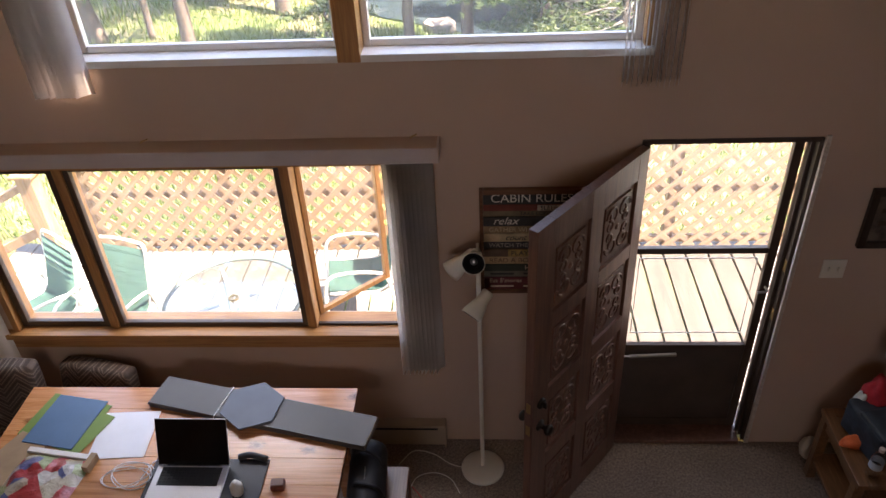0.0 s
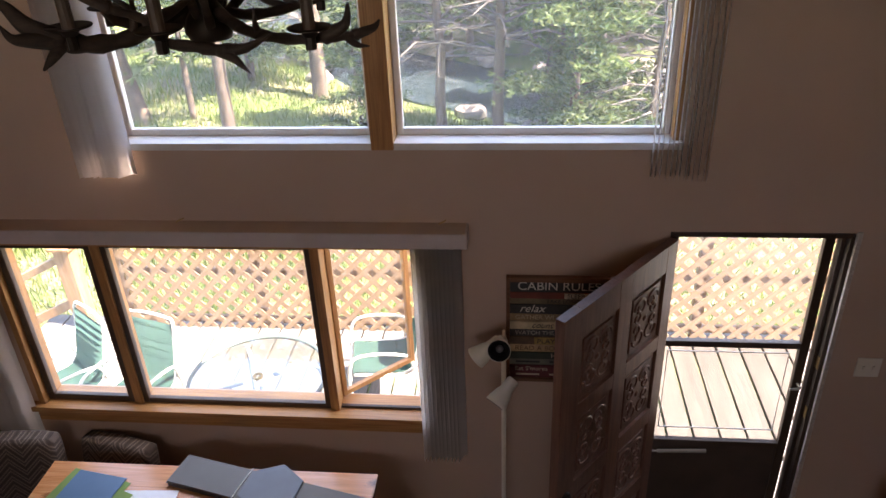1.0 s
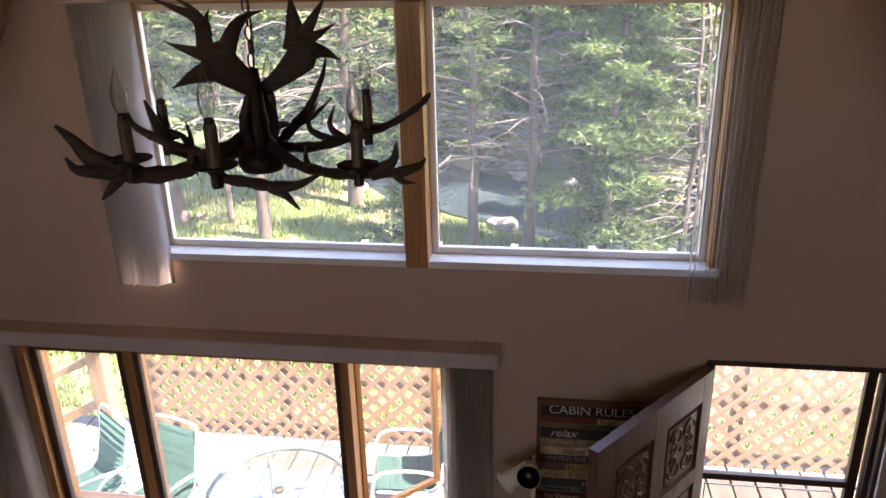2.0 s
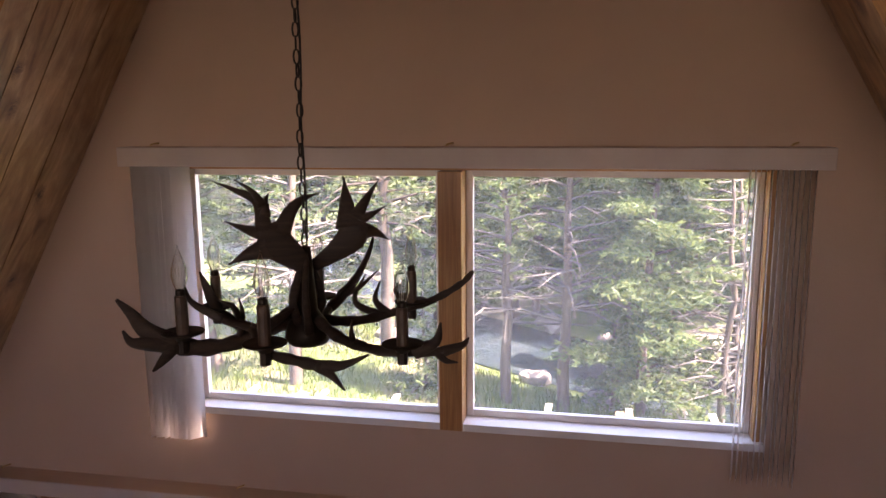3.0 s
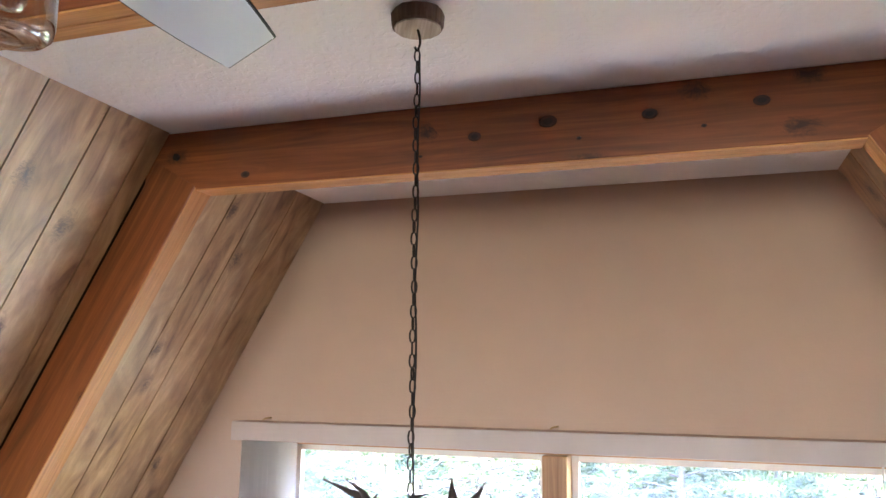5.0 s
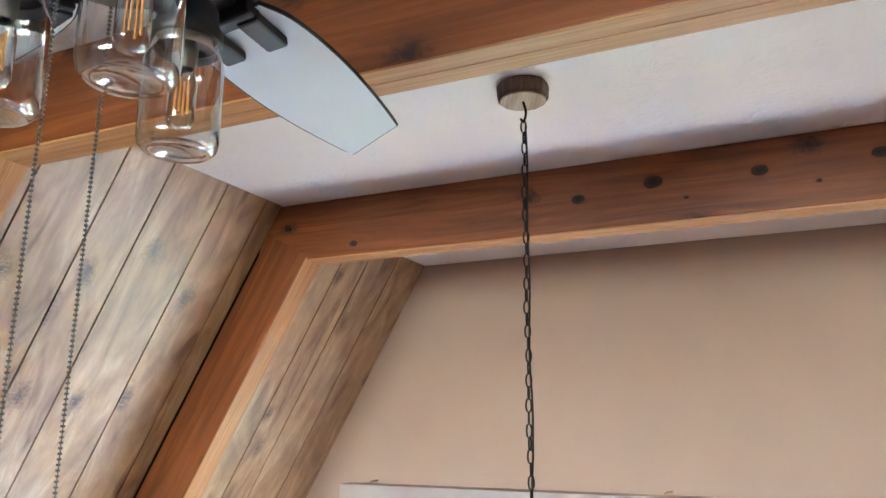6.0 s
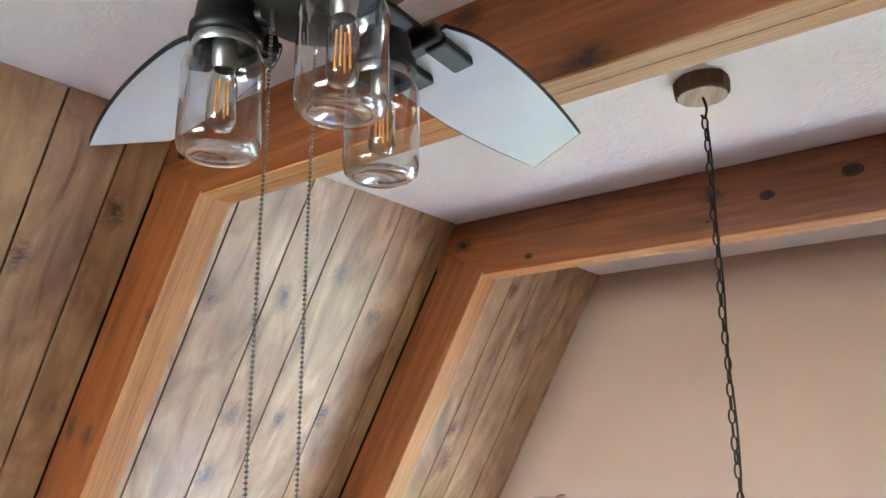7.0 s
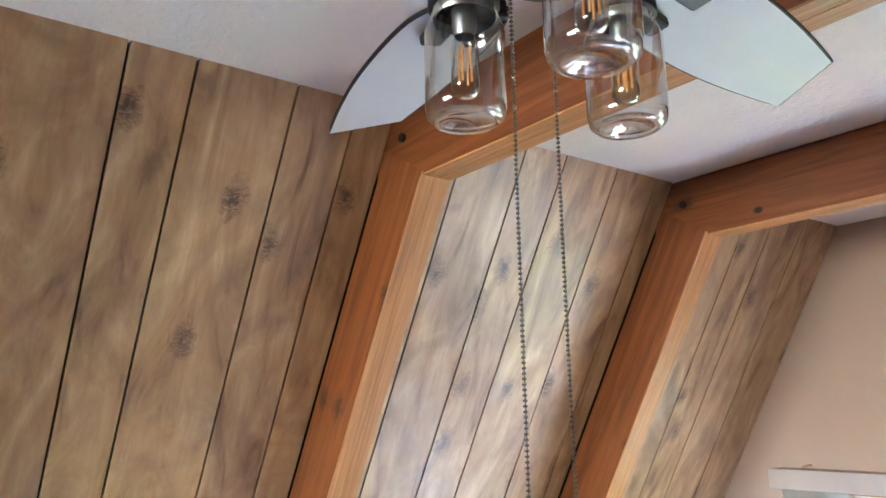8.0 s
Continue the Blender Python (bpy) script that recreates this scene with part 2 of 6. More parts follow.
def carpet(name):
    m, t, b = nodes_of(name)
    v = coords(t)
    r = ramp_node(t, [(0.34, (0.12, 0.085, 0.062)), (0.5, (0.25, 0.19, 0.15)), (0.68, (0.40, 0.33, 0.27))])
    t.links.new(noise_tex(t, v, 75, 4, 0.75), r.inputs[0])
    r2 = ramp_node(t, [(0.3, (0.8, 0.8, 0.8)), (0.7, (1.05, 1.05, 1.05))])
    t.links.new(noise_tex(t, v, 2.5, 3), r2.inputs[0])
    t.links.new(mix_colour(t, 1.0, r.outputs[0], r2.outputs[0], "MULTIPLY"), b.inputs["Base Color"])
    b.inputs["Roughness"].default_value = 1.0
    b.inputs["Sheen Weight"].default_value = 0.3
    bump(t, b, noise_tex(t, v, 160, 3), 0.8, 0.01)
    return m


CARPET = carpet("brown flecked carpet")
DECKWOOD = wood("sun-bleached deck board", (0.09, 0.089, 0.088), (0.132, 0.129, 0.126), (0.175, 0.17, 0.165), 0.7, axis=1, knots=0.08, face="xy")
LATTICE = wood("tan cedar lattice", (0.17, 0.10, 0.055), (0.25, 0.163, 0.092), (0.33, 0.232, 0.145), 0.65, axis=0)
POSTWOOD = wood("weathered cedar post", (0.16, 0.085, 0.042), (0.25, 0.145, 0.075), (0.33, 0.215, 0.125), 0.7, axis=2)
# pale tones hold the light on the fence-top sticks and the jamb edge
PALE_WOOD = wood("bleached pale wood", (0.44, 0.38, 0.32), (0.56, 0.50, 0.43), (0.66, 0.61, 0.54), 0.6, axis=1)
PATIO = plain("white powder-coated tube", (0.50, 0.52, 0.49), 0.4, vary=0.04)
SLING = plain("sea-green mesh sling", (0.04, 0.11, 0.092), 0.7, vary=0.1, bumpy=0.4, bscale=300)
FROST = thin_glass("pebbled table glass", (0.80, 0.84, 0.83), 1.2, 2.0)
RIM = plain("grey-green table rim", (0.07, 0.10, 0.095), 0.4, vary=0.05)
BARK = wood("grey-brown pine bark", (0.035, 0.025, 0.019), (0.085, 0.063, 0.05), (0.15, 0.125, 0.105), 0.95, axis=2, grain=0.6)
BARE = plain("bare grey twig", (0.095, 0.085, 0.078), 0.9, vary=0.15)


def needles(name, a, b2, c):
    m, t, b = nodes_of(name)
    g = t.nodes.new("ShaderNodeNewGeometry")
    r = ramp_node(t, [(0.0, a), (0.5, b2), (1.0, c)])
    t.links.new(g.outputs["Random Per Island"], r.inputs[0])
    v = coords(t)
    r2 = ramp_node(t, [(0.35, (0.6, 0.65, 0.6)), (0.65, (1.1, 1.1, 1.0))])
    t.links.new(noise_tex(t, v, 1.4, 3), r2.inputs[0])
    t.links.new(mix_colour(t, 1.0, r.outputs[0], r2.outputs[0], "MULTIPLY"), b.inputs["Base Color"])
    b.inputs["Roughness"].default_value = 0.6
    tl = t.nodes.new("ShaderNodeBsdfTranslucent")
    t.links.new(r.outputs[0], tl.inputs[0])
    mx = t.nodes.new("ShaderNodeMixShader")
    mx.inputs[0].default_value = 0.5
    t.links.new(b.outputs[0], mx.inputs[1])
    t.links.new(tl.outputs[0], mx.inputs[2])
    t.links.new(mx.outputs[0], t.nodes["Material Output"].inputs[0])
    return m


NEEDLE = needles("pine needles", (0.038, 0.072, 0.030), (0.085, 0.135, 0.048), (0.17, 0.21, 0.075))
GRASS = needles("meadow grass", (0.055, 0.095, 0.02), (0.10, 0.16, 0.03), (0.18, 0.19, 0.06))


def ground_mat(name):
    m, t, b = nodes_of(name)
    v = coords(t)
    r = ramp_node(t, [(0.3, (0.05, 0.085, 0.02)), (0.46, (0.10, 0.145, 0.037)), (0.58, (0.16, 0.15, 0.08)), (0.75, (0.21, 0.17, 0.12))])
    t.links.new(noise_tex(t, v, 0.55, 6, 0.65), r.inputs[0])
    r2 = ramp_node(t, [(0.3, (0.6, 0.6, 0.6)), (0.7, (1.1, 1.1, 1.1))])
    t.links.new(noise_tex(t, v, 14, 4), r2.inputs[0])
    t.links.new(mix_colour(t, 1.0, r.outputs[0], r2.outputs[0], "MULTIPLY"), b.inputs["Base Color"])
    b.inputs["Roughness"].default_value = 0.95
    bump(t, b, noise_tex(t, v, 20, 4), 0.6, 0.05)
    return m


GROUND = ground_mat("meadow and forest floor")
ROCK = plain("grey-tan river rock", (0.21, 0.185, 0.165), 0.85, vary=0.25, scale=3, bumpy=0.5, bscale=12, rand=9)


def water_mat(name):
    m, t, b = nodes_of(name)
    v = coords(t)
    r = ramp_node(t, [(0.5, (0.018, 0.03, 0.036)), (0.66, (0.05, 0.065, 0.072)), (0.76, (0.34, 0.36, 0.37))])
    t.links.new(noise_tex(t, v, 1.6, 6, 0.7, 1.2), r.inputs[0])
    t.links.new(r.outputs[0], b.inputs["Base Color"])
    b.inputs["Roughness"].default_value = 0.22
    bump(t, b, noise_tex(t, v, 9, 5, 0.6, 1.0), 0.5, 0.06)
    return m


WATER = water_mat("creek water with foam")


# ---- mesh helpers ----
def part(name, bm, material, parent=None, label="", smooth=False):
    me = bpy.data.meshes.new(name)
    bm.normal_update()
    bm.to_mesh(me)
    bm.free()
    if material:
        me.materials.append(material)
    if smooth:
        me.polygons.foreach_set("use_smooth", [True] * len(me.polygons))
    ob = new(name, me)
    if parent:
        ob.parent = parent
    if label:
        ob["label"] = label
    return ob


def thing(name, at=(0, 0, 0), label="", category="", group="", kind="", rz=0.0):
    ob = new(name)
    ob.empty_display_size = 0.1
    ob.matrix_world = pose(*at, 0, 0, rz)
    return tagged(ob, label, category, group, kind)


def add_box(bm, lo, hi, m=None, bevel=0.0):
    c = [(a + b) / 2 for a, b in zip(lo, hi)]
    s = [abs(b - a) for a, b in zip(lo, hi)]
    mat = Matrix.Translation(c) @ Matrix.Diagonal((*s, 1))
    if m:
        mat = m @ mat
    vs = bmesh.ops.create_cube(bm, size=1.0, matrix=mat)["verts"]
    if bevel:
        es = list({e for v in vs for e in v.link_edges})
        bmesh.ops.bevel(bm, geom=es, offset=bevel, segments=2, affect="EDGES", profile=0.5)
    return bm


def box(lo, hi, m=None, bevel=0.0):
    return add_box(bmesh.new(), lo, hi, m, bevel)


def smooth_line(ctrl, n=6):
    pts = [Vector(p) for p in ctrl]
    if len(pts) < 3:
        return [pts[0].lerp(pts[-1], i / n) for i in range(n + 1)]
    ext = [2 * pts[0] - pts[1]] + pts + [2 * pts[-1] - pts[-2]]
    out = []
    for i in range(1, len(ext) - 2):
        p0, p1, p2, p3 = ext[i - 1:i + 3]
        for k in range(n):
            u = k / n
            out.append(0.5 * ((2 * p1) + (p2 - p0) * u + (2 * p0 - 5 * p1 + 4 * p2 - p3) * u * u + (3 * p1 - p0 - 3 * p2 + p3) * u ** 3))
    out.append(pts[-1])
    return out


def add_tube(bm, pts, radii, sides=8, flat=None, closed=False):
    """A tube through pts; radii: one number, or start and end, or one for each point. flat: (axis, factor) squashes it."""
    n = len(pts)
    pts = [Vector(p) for p in pts]
    if isinstance(radii, (int, float)):
        radii = [radii] * n
    elif len(radii) == 2 and n != 2:
        radii = [radii[0] + (radii[1] - radii[0]) * i / (n - 1) for i in range(n)]
    rings = []
    up = None
    for i, p in enumerate(pts):
        a = pts[(i - 1) % n] if closed else pts[max(i - 1, 0)]
        b = pts[(i + 1) % n] if closed else pts[min(i + 1, n - 1)]
        d = (b - a).normalized()
        if up is None:
            up = Vector((0, 0, 1)) if abs(d.z) < 0.9 else Vector((1, 0, 0))
        side = d.cross(up).normalized()
        up = side.cross(d).normalized()
        ring = []
        for k in range(sides):
            ang = 2 * math.pi * k / sides
            off = side * math.cos(ang) * radii[i] + up * math.sin(ang) * radii[i]
            if flat:
                off -= flat[0] * off.dot(flat[0]) * (1 - flat[1])
            ring.append(bm.verts.new(p + off))
        rings.append(ring)
    pairs = list(zip(rings, rings[1:])) + ([(rings[-1], rings[0])] if closed else [])
    for r0, r1 in pairs:
        for k in range(sides):
            bm.faces.new((r0[k], r0[(k + 1) % sides], r1[(k + 1) % sides], r1[k]))
    if not closed:
        bm.faces.new(list(reversed(rings[0])))
        bm.faces.new(rings[-1])
    return bm


def tube(pts, radii, sides=8, **k):
    return add_tube(bmesh.new(), pts, radii, sides, **k)


def add_lathe(bm, profile, sides=24, m=None):
    """A turned body about z from (radius, height) pairs."""
    m = m or Matrix()
    rings = []
    for r, z in profile:
        if r < 1e-5:
            rings.append([bm.verts.new(m @ Vector((0, 0, z)))])
        else:
            rings.append([bm.verts.new(m @ Vector((r * math.cos(2 * math.pi * k / sides), r * math.sin(2 * math.pi * k / sides), z))) for k in range(sides)])
    for a, b in zip(rings, rings[1:]):
        for k in range(sides):
            j = (k + 1) % sides
            if len(a) == 1 and len(b) == 1:
                continue
            if len(a) == 1:
                bm.faces.new((a[0], b[j], b[k]))
            elif len(b) == 1:
                bm.faces.new((a[k], a[j], b[0]))
            else:
                bm.faces.new((a[k], a[j], b[j], b[k]))
    return bm


def lathe(profile, sides=24, m=None):
    return add_lathe(bmesh.new(), profile, sides, m)


def prism(outline, y0, y1, m=None):
    """A slab from an outline in x, z between two y values."""
    bm = bmesh.new()
    a = [bm.verts.new((x, y0, z)) for x, z in outline]
    b = [bm.verts.new((x, y1, z)) for x, z in outline]
    n = len(a)
    bm.faces.new(a)
    bm.faces.new(list(reversed(b)))
    for i in range(n):
        bm.faces.new((a[i], b[i], b[(i + 1) % n], a[(i + 1) % n]))
    bmesh.ops.recalc_face_normals(bm, faces=bm.faces)
    if m:
        bm.transform(m)
    return bm


def sheet_of(name, verts, faces, material, parent=None, label="", smooth=False):
    me = bpy.data.meshes.new(name)
    me.from_pydata(verts, [], faces)
    me.materials.append(material)
    if smooth:
        me.polygons.foreach_set("use_smooth", [True] * len(me.polygons))
    ob = new(name, me)
    if parent:
        ob.parent = parent
    if label:
        ob["label"] = label
    return ob


# ---- the shell: an A-frame room with a flat ceiling ----
CEIL_Z, CEIL_X, TAN60 = 4.71, 1.10, math.tan(radians(60))
BACK = -7.2


def slope_x(z):
    return CEIL_X + (CEIL_Z - z) / TAN60


floor = tagged(part("floor", box((-4.1, BACK - 0.1, -0.12), (4.1, 0.0, 0.0)), CARPET), "brown flecked carpet over the whole room", "floor", kind="structure")
ceiling = tagged(part("ceiling", box((-CEIL_X - 0.02, BACK, CEIL_Z), (CEIL_X + 0.02, 0.16, CEIL_Z + 0.1)), CEIL), "off-white flat ceiling with knockdown plaster texture", "ceiling", kind="structure")
# out-of-view wall closing the room; its opening is made up for the fill lamp
wall_back = thing("wall_back", label="plain plaster gable wall behind the loft, with an added unseen opening", category="wall", kind="structure")
for outline in ([(-3.95, -0.1), (3.95, -0.1), (1.86, 3.5), (-1.86, 3.5)], [(-1.86, 3.5), (-1.08, 3.5), (-1.08, 4.5), (-1.28, 4.5)], [(1.08, 3.5), (1.86, 3.5), (1.28, 4.5), (1.08, 4.5)], [(-1.28, 4.5), (1.28, 4.5), (1.1, 4.8), (-1.1, 4.8)]):
    part("wall_panel", prism(outline, BACK - 0.12, BACK), WALL, wall_back)

# front gable wall in butted pieces round the three openings
wall_front = thing("wall_front", label="tan painted plaster gable wall with windows and door", category="wall", kind="structure")
W0, W1 = 0.0, 0.16
LOW = (-2.12, 0.16, 0.90, 1.97)
UPP = (-1.27, 1.275, 2.485, 3.62)
DOOR = (1.285, 2.11, 0.0, 2.045)


def wall_piece(outline):
    part("wall_panel", prism(outline, W0, W1), WALL, wall_front)


sx = lambda z: slope_x(z) + 0.03
wall_piece([(-sx(0), 0), (LOW[0], 0), (LOW[0], LOW[3]), (-sx(LOW[3]), LOW[3])])
wall_piece([(LOW[0], 0), (LOW[1], 0), (LOW[1], LOW[2]), (LOW[0], LOW[2])])
wall_piece([(LOW[1], 0), (DOOR[0], 0), (DOOR[0], LOW[3]), (LOW[1], LOW[3])])
wall_piece([(DOOR[1], 0), (sx(0), 0), (sx(LOW[3]), LOW[3]), (DOOR[1], LOW[3])])
wall_piece([(-sx(LOW[3]), LOW[3]), (DOOR[0], LOW[3]), (DOOR[0], DOOR[3]), (-sx(DOOR[3]), DOOR[3])])
wall_piece([(DOOR[1], LOW[3]), (sx(LOW[3]), LOW[3]), (sx(DOOR[3]), DOOR[3]), (DOOR[1], DOOR[3])])
wall_piece([(-sx(DOOR[3]), DOOR[3]), (sx(DOOR[3]), DOOR[3]), (sx(UPP[2]), UPP[2]), (-sx(UPP[2]), UPP[2])])
wall_piece([(-sx(UPP[2]), UPP[2]), (UPP[0], UPP[2]), (UPP[0], UPP[3]), (-sx(UPP[3]), UPP[3])])
wall_piece([(UPP[1], UPP[2]), (sx(UPP[2]), UPP[2]), (sx(UPP[3]), UPP[3]), (UPP[1], UPP[3])])
wall_piece([(-sx(UPP[3]), UPP[3]), (sx(UPP[3]), UPP[3]), (sx(CEIL_Z), CEIL_Z), (-sx(CEIL_Z), CEIL_Z)])

# ---- roof frames: a collar tie on two rafters, each of two boards ----
BEAM_T, RAFTER_W = 0.085, 0.188
FRAMES = (-1.128, -2.264, -3.40, -4.54, -5.67, -6.8)


def roof_frame(y):
    fr = thing("roof_frame", (0, y, 0), "red-stained knotty fir collar tie bolted to two rafters", "roof frame", "roof frames")
    zin = 4.518
    xin = 0.985
    for k in range(2):
        y0 = k * (BEAM_T / 2 + 0.001)
        y1 = y0 + BEAM_T / 2 - 0.001
        part("collar_board", box((-xin - 0.205, y0, zin - 0.010), (xin + 0.205, y1, CEIL_Z - 0.002), bevel=0.003), BEAM, fr)
        # underside strips of collar and rafters carry the lit colour
        part("collar_edge", box((-xin + 0.002, y0 + 0.0002, zin - 0.014), (xin - 0.002, y1 - 0.0002, zin - 0.010)), LIT_BEAM_EDGE, fr, "lower edge coloured pale orange as if lit from below")
        for s in (-1, 1):
            run = 5.6
            d = Vector((s * math.cos(radians(60)), 0, -math.sin(radians(60))))
            o = Vector((s * math.sin(radians(60)), 0, math.cos(radians(60))))
            base = Vector((s * xin, 0, zin))
            rot = Matrix((( d.x, 0, o.x, 0), (0, 1, 0, 0), (d.z, 0, o.z, 0), (0, 0, 0, 1)))
            mm = Matrix.Translation(base) @ rot
            ob = part("rafter_board", box((-0.0, y0 - 0.0015, 0.0), (run, y1 + 0.0015, RAFTER_W), bevel=0.003), BEAM, fr)
            ob.matrix_local = mm
            ob = part("rafter_edge", box((0.004, y0 - 0.0008, -0.004), (run - 0.01, y1 + 0.0008, 0.0)), LIT_BEAM_EDGE, fr, "lower edge coloured pale orange as if lit from below")
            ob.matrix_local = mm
    for s in (-1, 1):
        part("bolt", lathe([(0, -0.008), (0.012, -0.008), (0.012, 0.0)], 8, Matrix.Translation((s * 1.066, -0.001, 4.622)) @ Matrix.Rotation(radians(90), 4, "X").inverted()), BLACK, fr, "dark iron bolt head")
    return fr


KNOT = plain("dark red-brown knot", (0.055, 0.016, 0.008), 0.5, vary=0.3, scale=60)
HEART = plain("black knot heart", (0.018, 0.007, 0.004), 0.6)
for fy in FRAMES:
    fr = roof_frame(fy)
    if fy == FRAMES[0]:
        for kx, kz, kr in ((-0.033, 4.602, 0.016), (0.183, 4.627, 0.021), (0.462, 4.622, 0.017), (0.745, 4.630, 0.017), (-0.80, 4.545, 0.013), (0.27, 4.57, 0.006), (0.60, 4.575, 0.006), (-0.20, 4.555, 0.005)):
            face = Matrix.Translation((kx, -0.0001, kz)) @ Matrix.Rotation(radians(90), 4, "X") @ Matrix.Diagonal((1.25, 0.85, 1, 1))
            kn = part("knot", lathe([(0, 0.0012), (kr * 0.9, 0.001), (kr, 0.0)], 18, face), KNOT, fr, "dark round knot")
            part("knot_heart", lathe([(0, 0.0019), (kr * 0.5, 0.0016), (kr * 0.55, 0.0011)], 14, face), HEART, kn)

# ---- sloping walls of grooved panelling ----
GROOVES = {0: [-0.25, -0.467, -0.64, -0.87], 1: [-1.21, -1.408, -1.640, -1.804, -2.020], 2: [-2.372, -2.537, -2.777, -2.921, -3.16]}


def slope_wall(side, name):
    w = thing(name, label="sloping wall of weathered knotty wood panelling", category="wall", kind="structure")
    d = Vector((side * math.cos(radians(60)), 0, -math.sin(radians(60))))
    o = Vector((side * math.sin(radians(60)), 0, math.cos(radians(60))))
    rot = Matrix(((d.x, 0, o.x, 0), (0, 1, 0, 0), (d.z, 0, o.z, 0), (0, 0, 0, 1)))
    base = Matrix.Translation((side * CEIL_X, 0, CEIL_Z)) @ rot
    run = 5.45
    back = part("backing", box((-0.03, BACK, 0.012), (run, 0.16, 0.12)), GROOVE, w, "dark backing behind the grooves")
    back.matrix_local = base
    rng = random.Random(7)
    cuts = []
    for i in range(len(FRAMES) + 1):
        hi = 0.0 if i == 0 else FRAMES[i - 1]
        lo = FRAMES[i] + BEAM_T if i < len(FRAMES) else BACK
        inner = GROOVES.get(i)
        if inner is None:
            inner, y = [], hi - 0.17
            while y > lo + 0.1:
                inner.append(y)
                y -= rng.choice((0.14, 0.17, 0.23))
        ys = [hi, *inner, lo - BEAM_T * 0.5]
        cuts += list(zip(ys, ys[1:]))
    for a, b in cuts:
        wdt = a - b - 0.006
        bm = box((-wdt / 2, 0.0, -run / 2), (wdt / 2, 0.0125, run / 2))
        pl = part("plank", bm, PLANK, w)
        # local z runs up the slope, local y points out of the room
        axes = Matrix(((0, o.x, -d.x, 0), (1, 0, 0, 0), (0, o.z, -d.z, 0), (0, 0, 0, 1)))
        if axes.to_3x3().determinant() < 0:
            axes = Matrix(((0, o.x, -d.x, 0), (-1, 0, 0, 0), (0, o.z, -d.z, 0), (0, 0, 0, 1)))
        mid = Vector((side * CEIL_X, (a + b) / 2, CEIL_Z)) + d * (run / 2 - 0.002)
        pl.matrix_local = Matrix.Translation(mid) @ axes
    return w


slope_wall(-1, "wall_left")
slope_wall(1, "wall_right")

# ---- lower window: three lights, the last one swung open ----
window_1 = thing("window_1", label="wide three-light window in orange oak, one casement open", category="window", kind="structure")


def bars(parent, name, lo, hi, material, label="", bevel=0.003):
    return part(name, box(lo, hi, bevel=bevel), material, parent, label)


x0, x1, z0, z1 = LOW
bars(window_1, "window_jamb", (x0, -0.02, z0), (x0 + 0.035, 0.15, z1), OAK_V)
bars(window_1, "window_jamb", (x1 - 0.035, -0.02, z0), (x1, 0.15, z1), OAK_V)
bars(window_1, "window_head", (x0 + 0.036, -0.02, z1 - 0.03), (x1 - 0.036, 0.15, z1), OAK)
bars(window_1, "window_sill", (x0 - 0.06, -0.055, z0 - 0.03), (x1 + 0.06, 0.15, z0 + 0.004), OAK)
bars(window_1, "window_apron", (x0 - 0.04, -0.022, z0 - 0.115), (x1 + 0.04, -0.002, z0 - 0.031), OAK)
for mx in (-1.535, -0.402):
    bars(window_1, "mullion", (mx - 0.024, 0.008, z0 + 0.005), (mx + 0.024, 0.13, z1 - 0.031), OAK_V)


def sash(parent, xa, xb, za, zb, y, w, material, m=None, latch=False):
    sh = thing("sash")
    sh.parent = parent
    sh.matrix_local = m or Matrix()
    t = 0.034
    for lo, hi in (((xa, y, za), (xa + w, y + t, zb)), ((xb - w, y, za), (xb, y + t, zb)), ((xa + w, y + 0.002, za), (xb - w, y + t - 0.002, za + w)), ((xa + w, y + 0.002, zb - w), (xb - w, y + t - 0.002, zb))):
        part("sash_rail", box(lo, hi, bevel=0.003), material, sh)
    g = part("pane", box((xa + w - 0.003, y + 0.014, za + w - 0.003), (xb - w + 0.003, y + 0.018, zb - w + 0.003)), GLASS, sh)
    g.visible_shadow = False
    return sh


sash(window_1, x0 + 0.036, -1.560, z0 + 0.005, z1 - 0.031, 0.02, 0.038, SASH)
sash(window_1, -1.510, -0.427, z0 + 0.005, z1 - 0.031, 0.02, 0.030, SASH)
opened = Matrix.Translation((-0.373, 0.10, 0)) @ Matrix.Rotation(radians(44), 4, "Z")
sash(window_1, 0.0, 0.50, z0 + 0.02, z1 - 0.04, 0.0, 0.030, OAK_V, opened)
# fine dark stop along the open light
bars(window_1, "window_stop", (-0.373, 0.03, z0 + 0.005), (x1 - 0.036, 0.05, z0 + 0.02), SASH)

# ---- upper window: two fixed lights with an oak post ----
window_2 = thing("window_2", label="large two-light picture window with a central oak post", category="window", kind="structure")
x0, x1, z0, z1 = UPP
bars(window_2, "window_jamb", (x0, -0.005, z0), (x0 + 0.03, 0.15, z1), OAK_V)
bars(window_2, "window_jamb", (x1 - 0.03, -0.005, z0), (x1, 0.15, z1), OAK_V)
bars(window_2, "window_head", (x0 + 0.031, -0.005, z1 - 0.025), (x1 - 0.031, 0.15, z1), OAK)
bars(window_2, "window_sill", (x0 - 0.01, -0.03, z0 - 0.030), (x1 + 0.01, 0.15, z0 + 0.004), WHITE)
bars(window_2, "window_post", (-0.058, -0.045, z0 - 0.024), (0.043, 0.10, z1 - 0.027), OAK_V)
for xa, xb in ((x0 + 0.031, -0.059), (0.044, x1 - 0.031)):
    sash(window_2, xa, xb, z0 + 0.005, z1 - 0.027, 0.07, 0.03, WHITE)

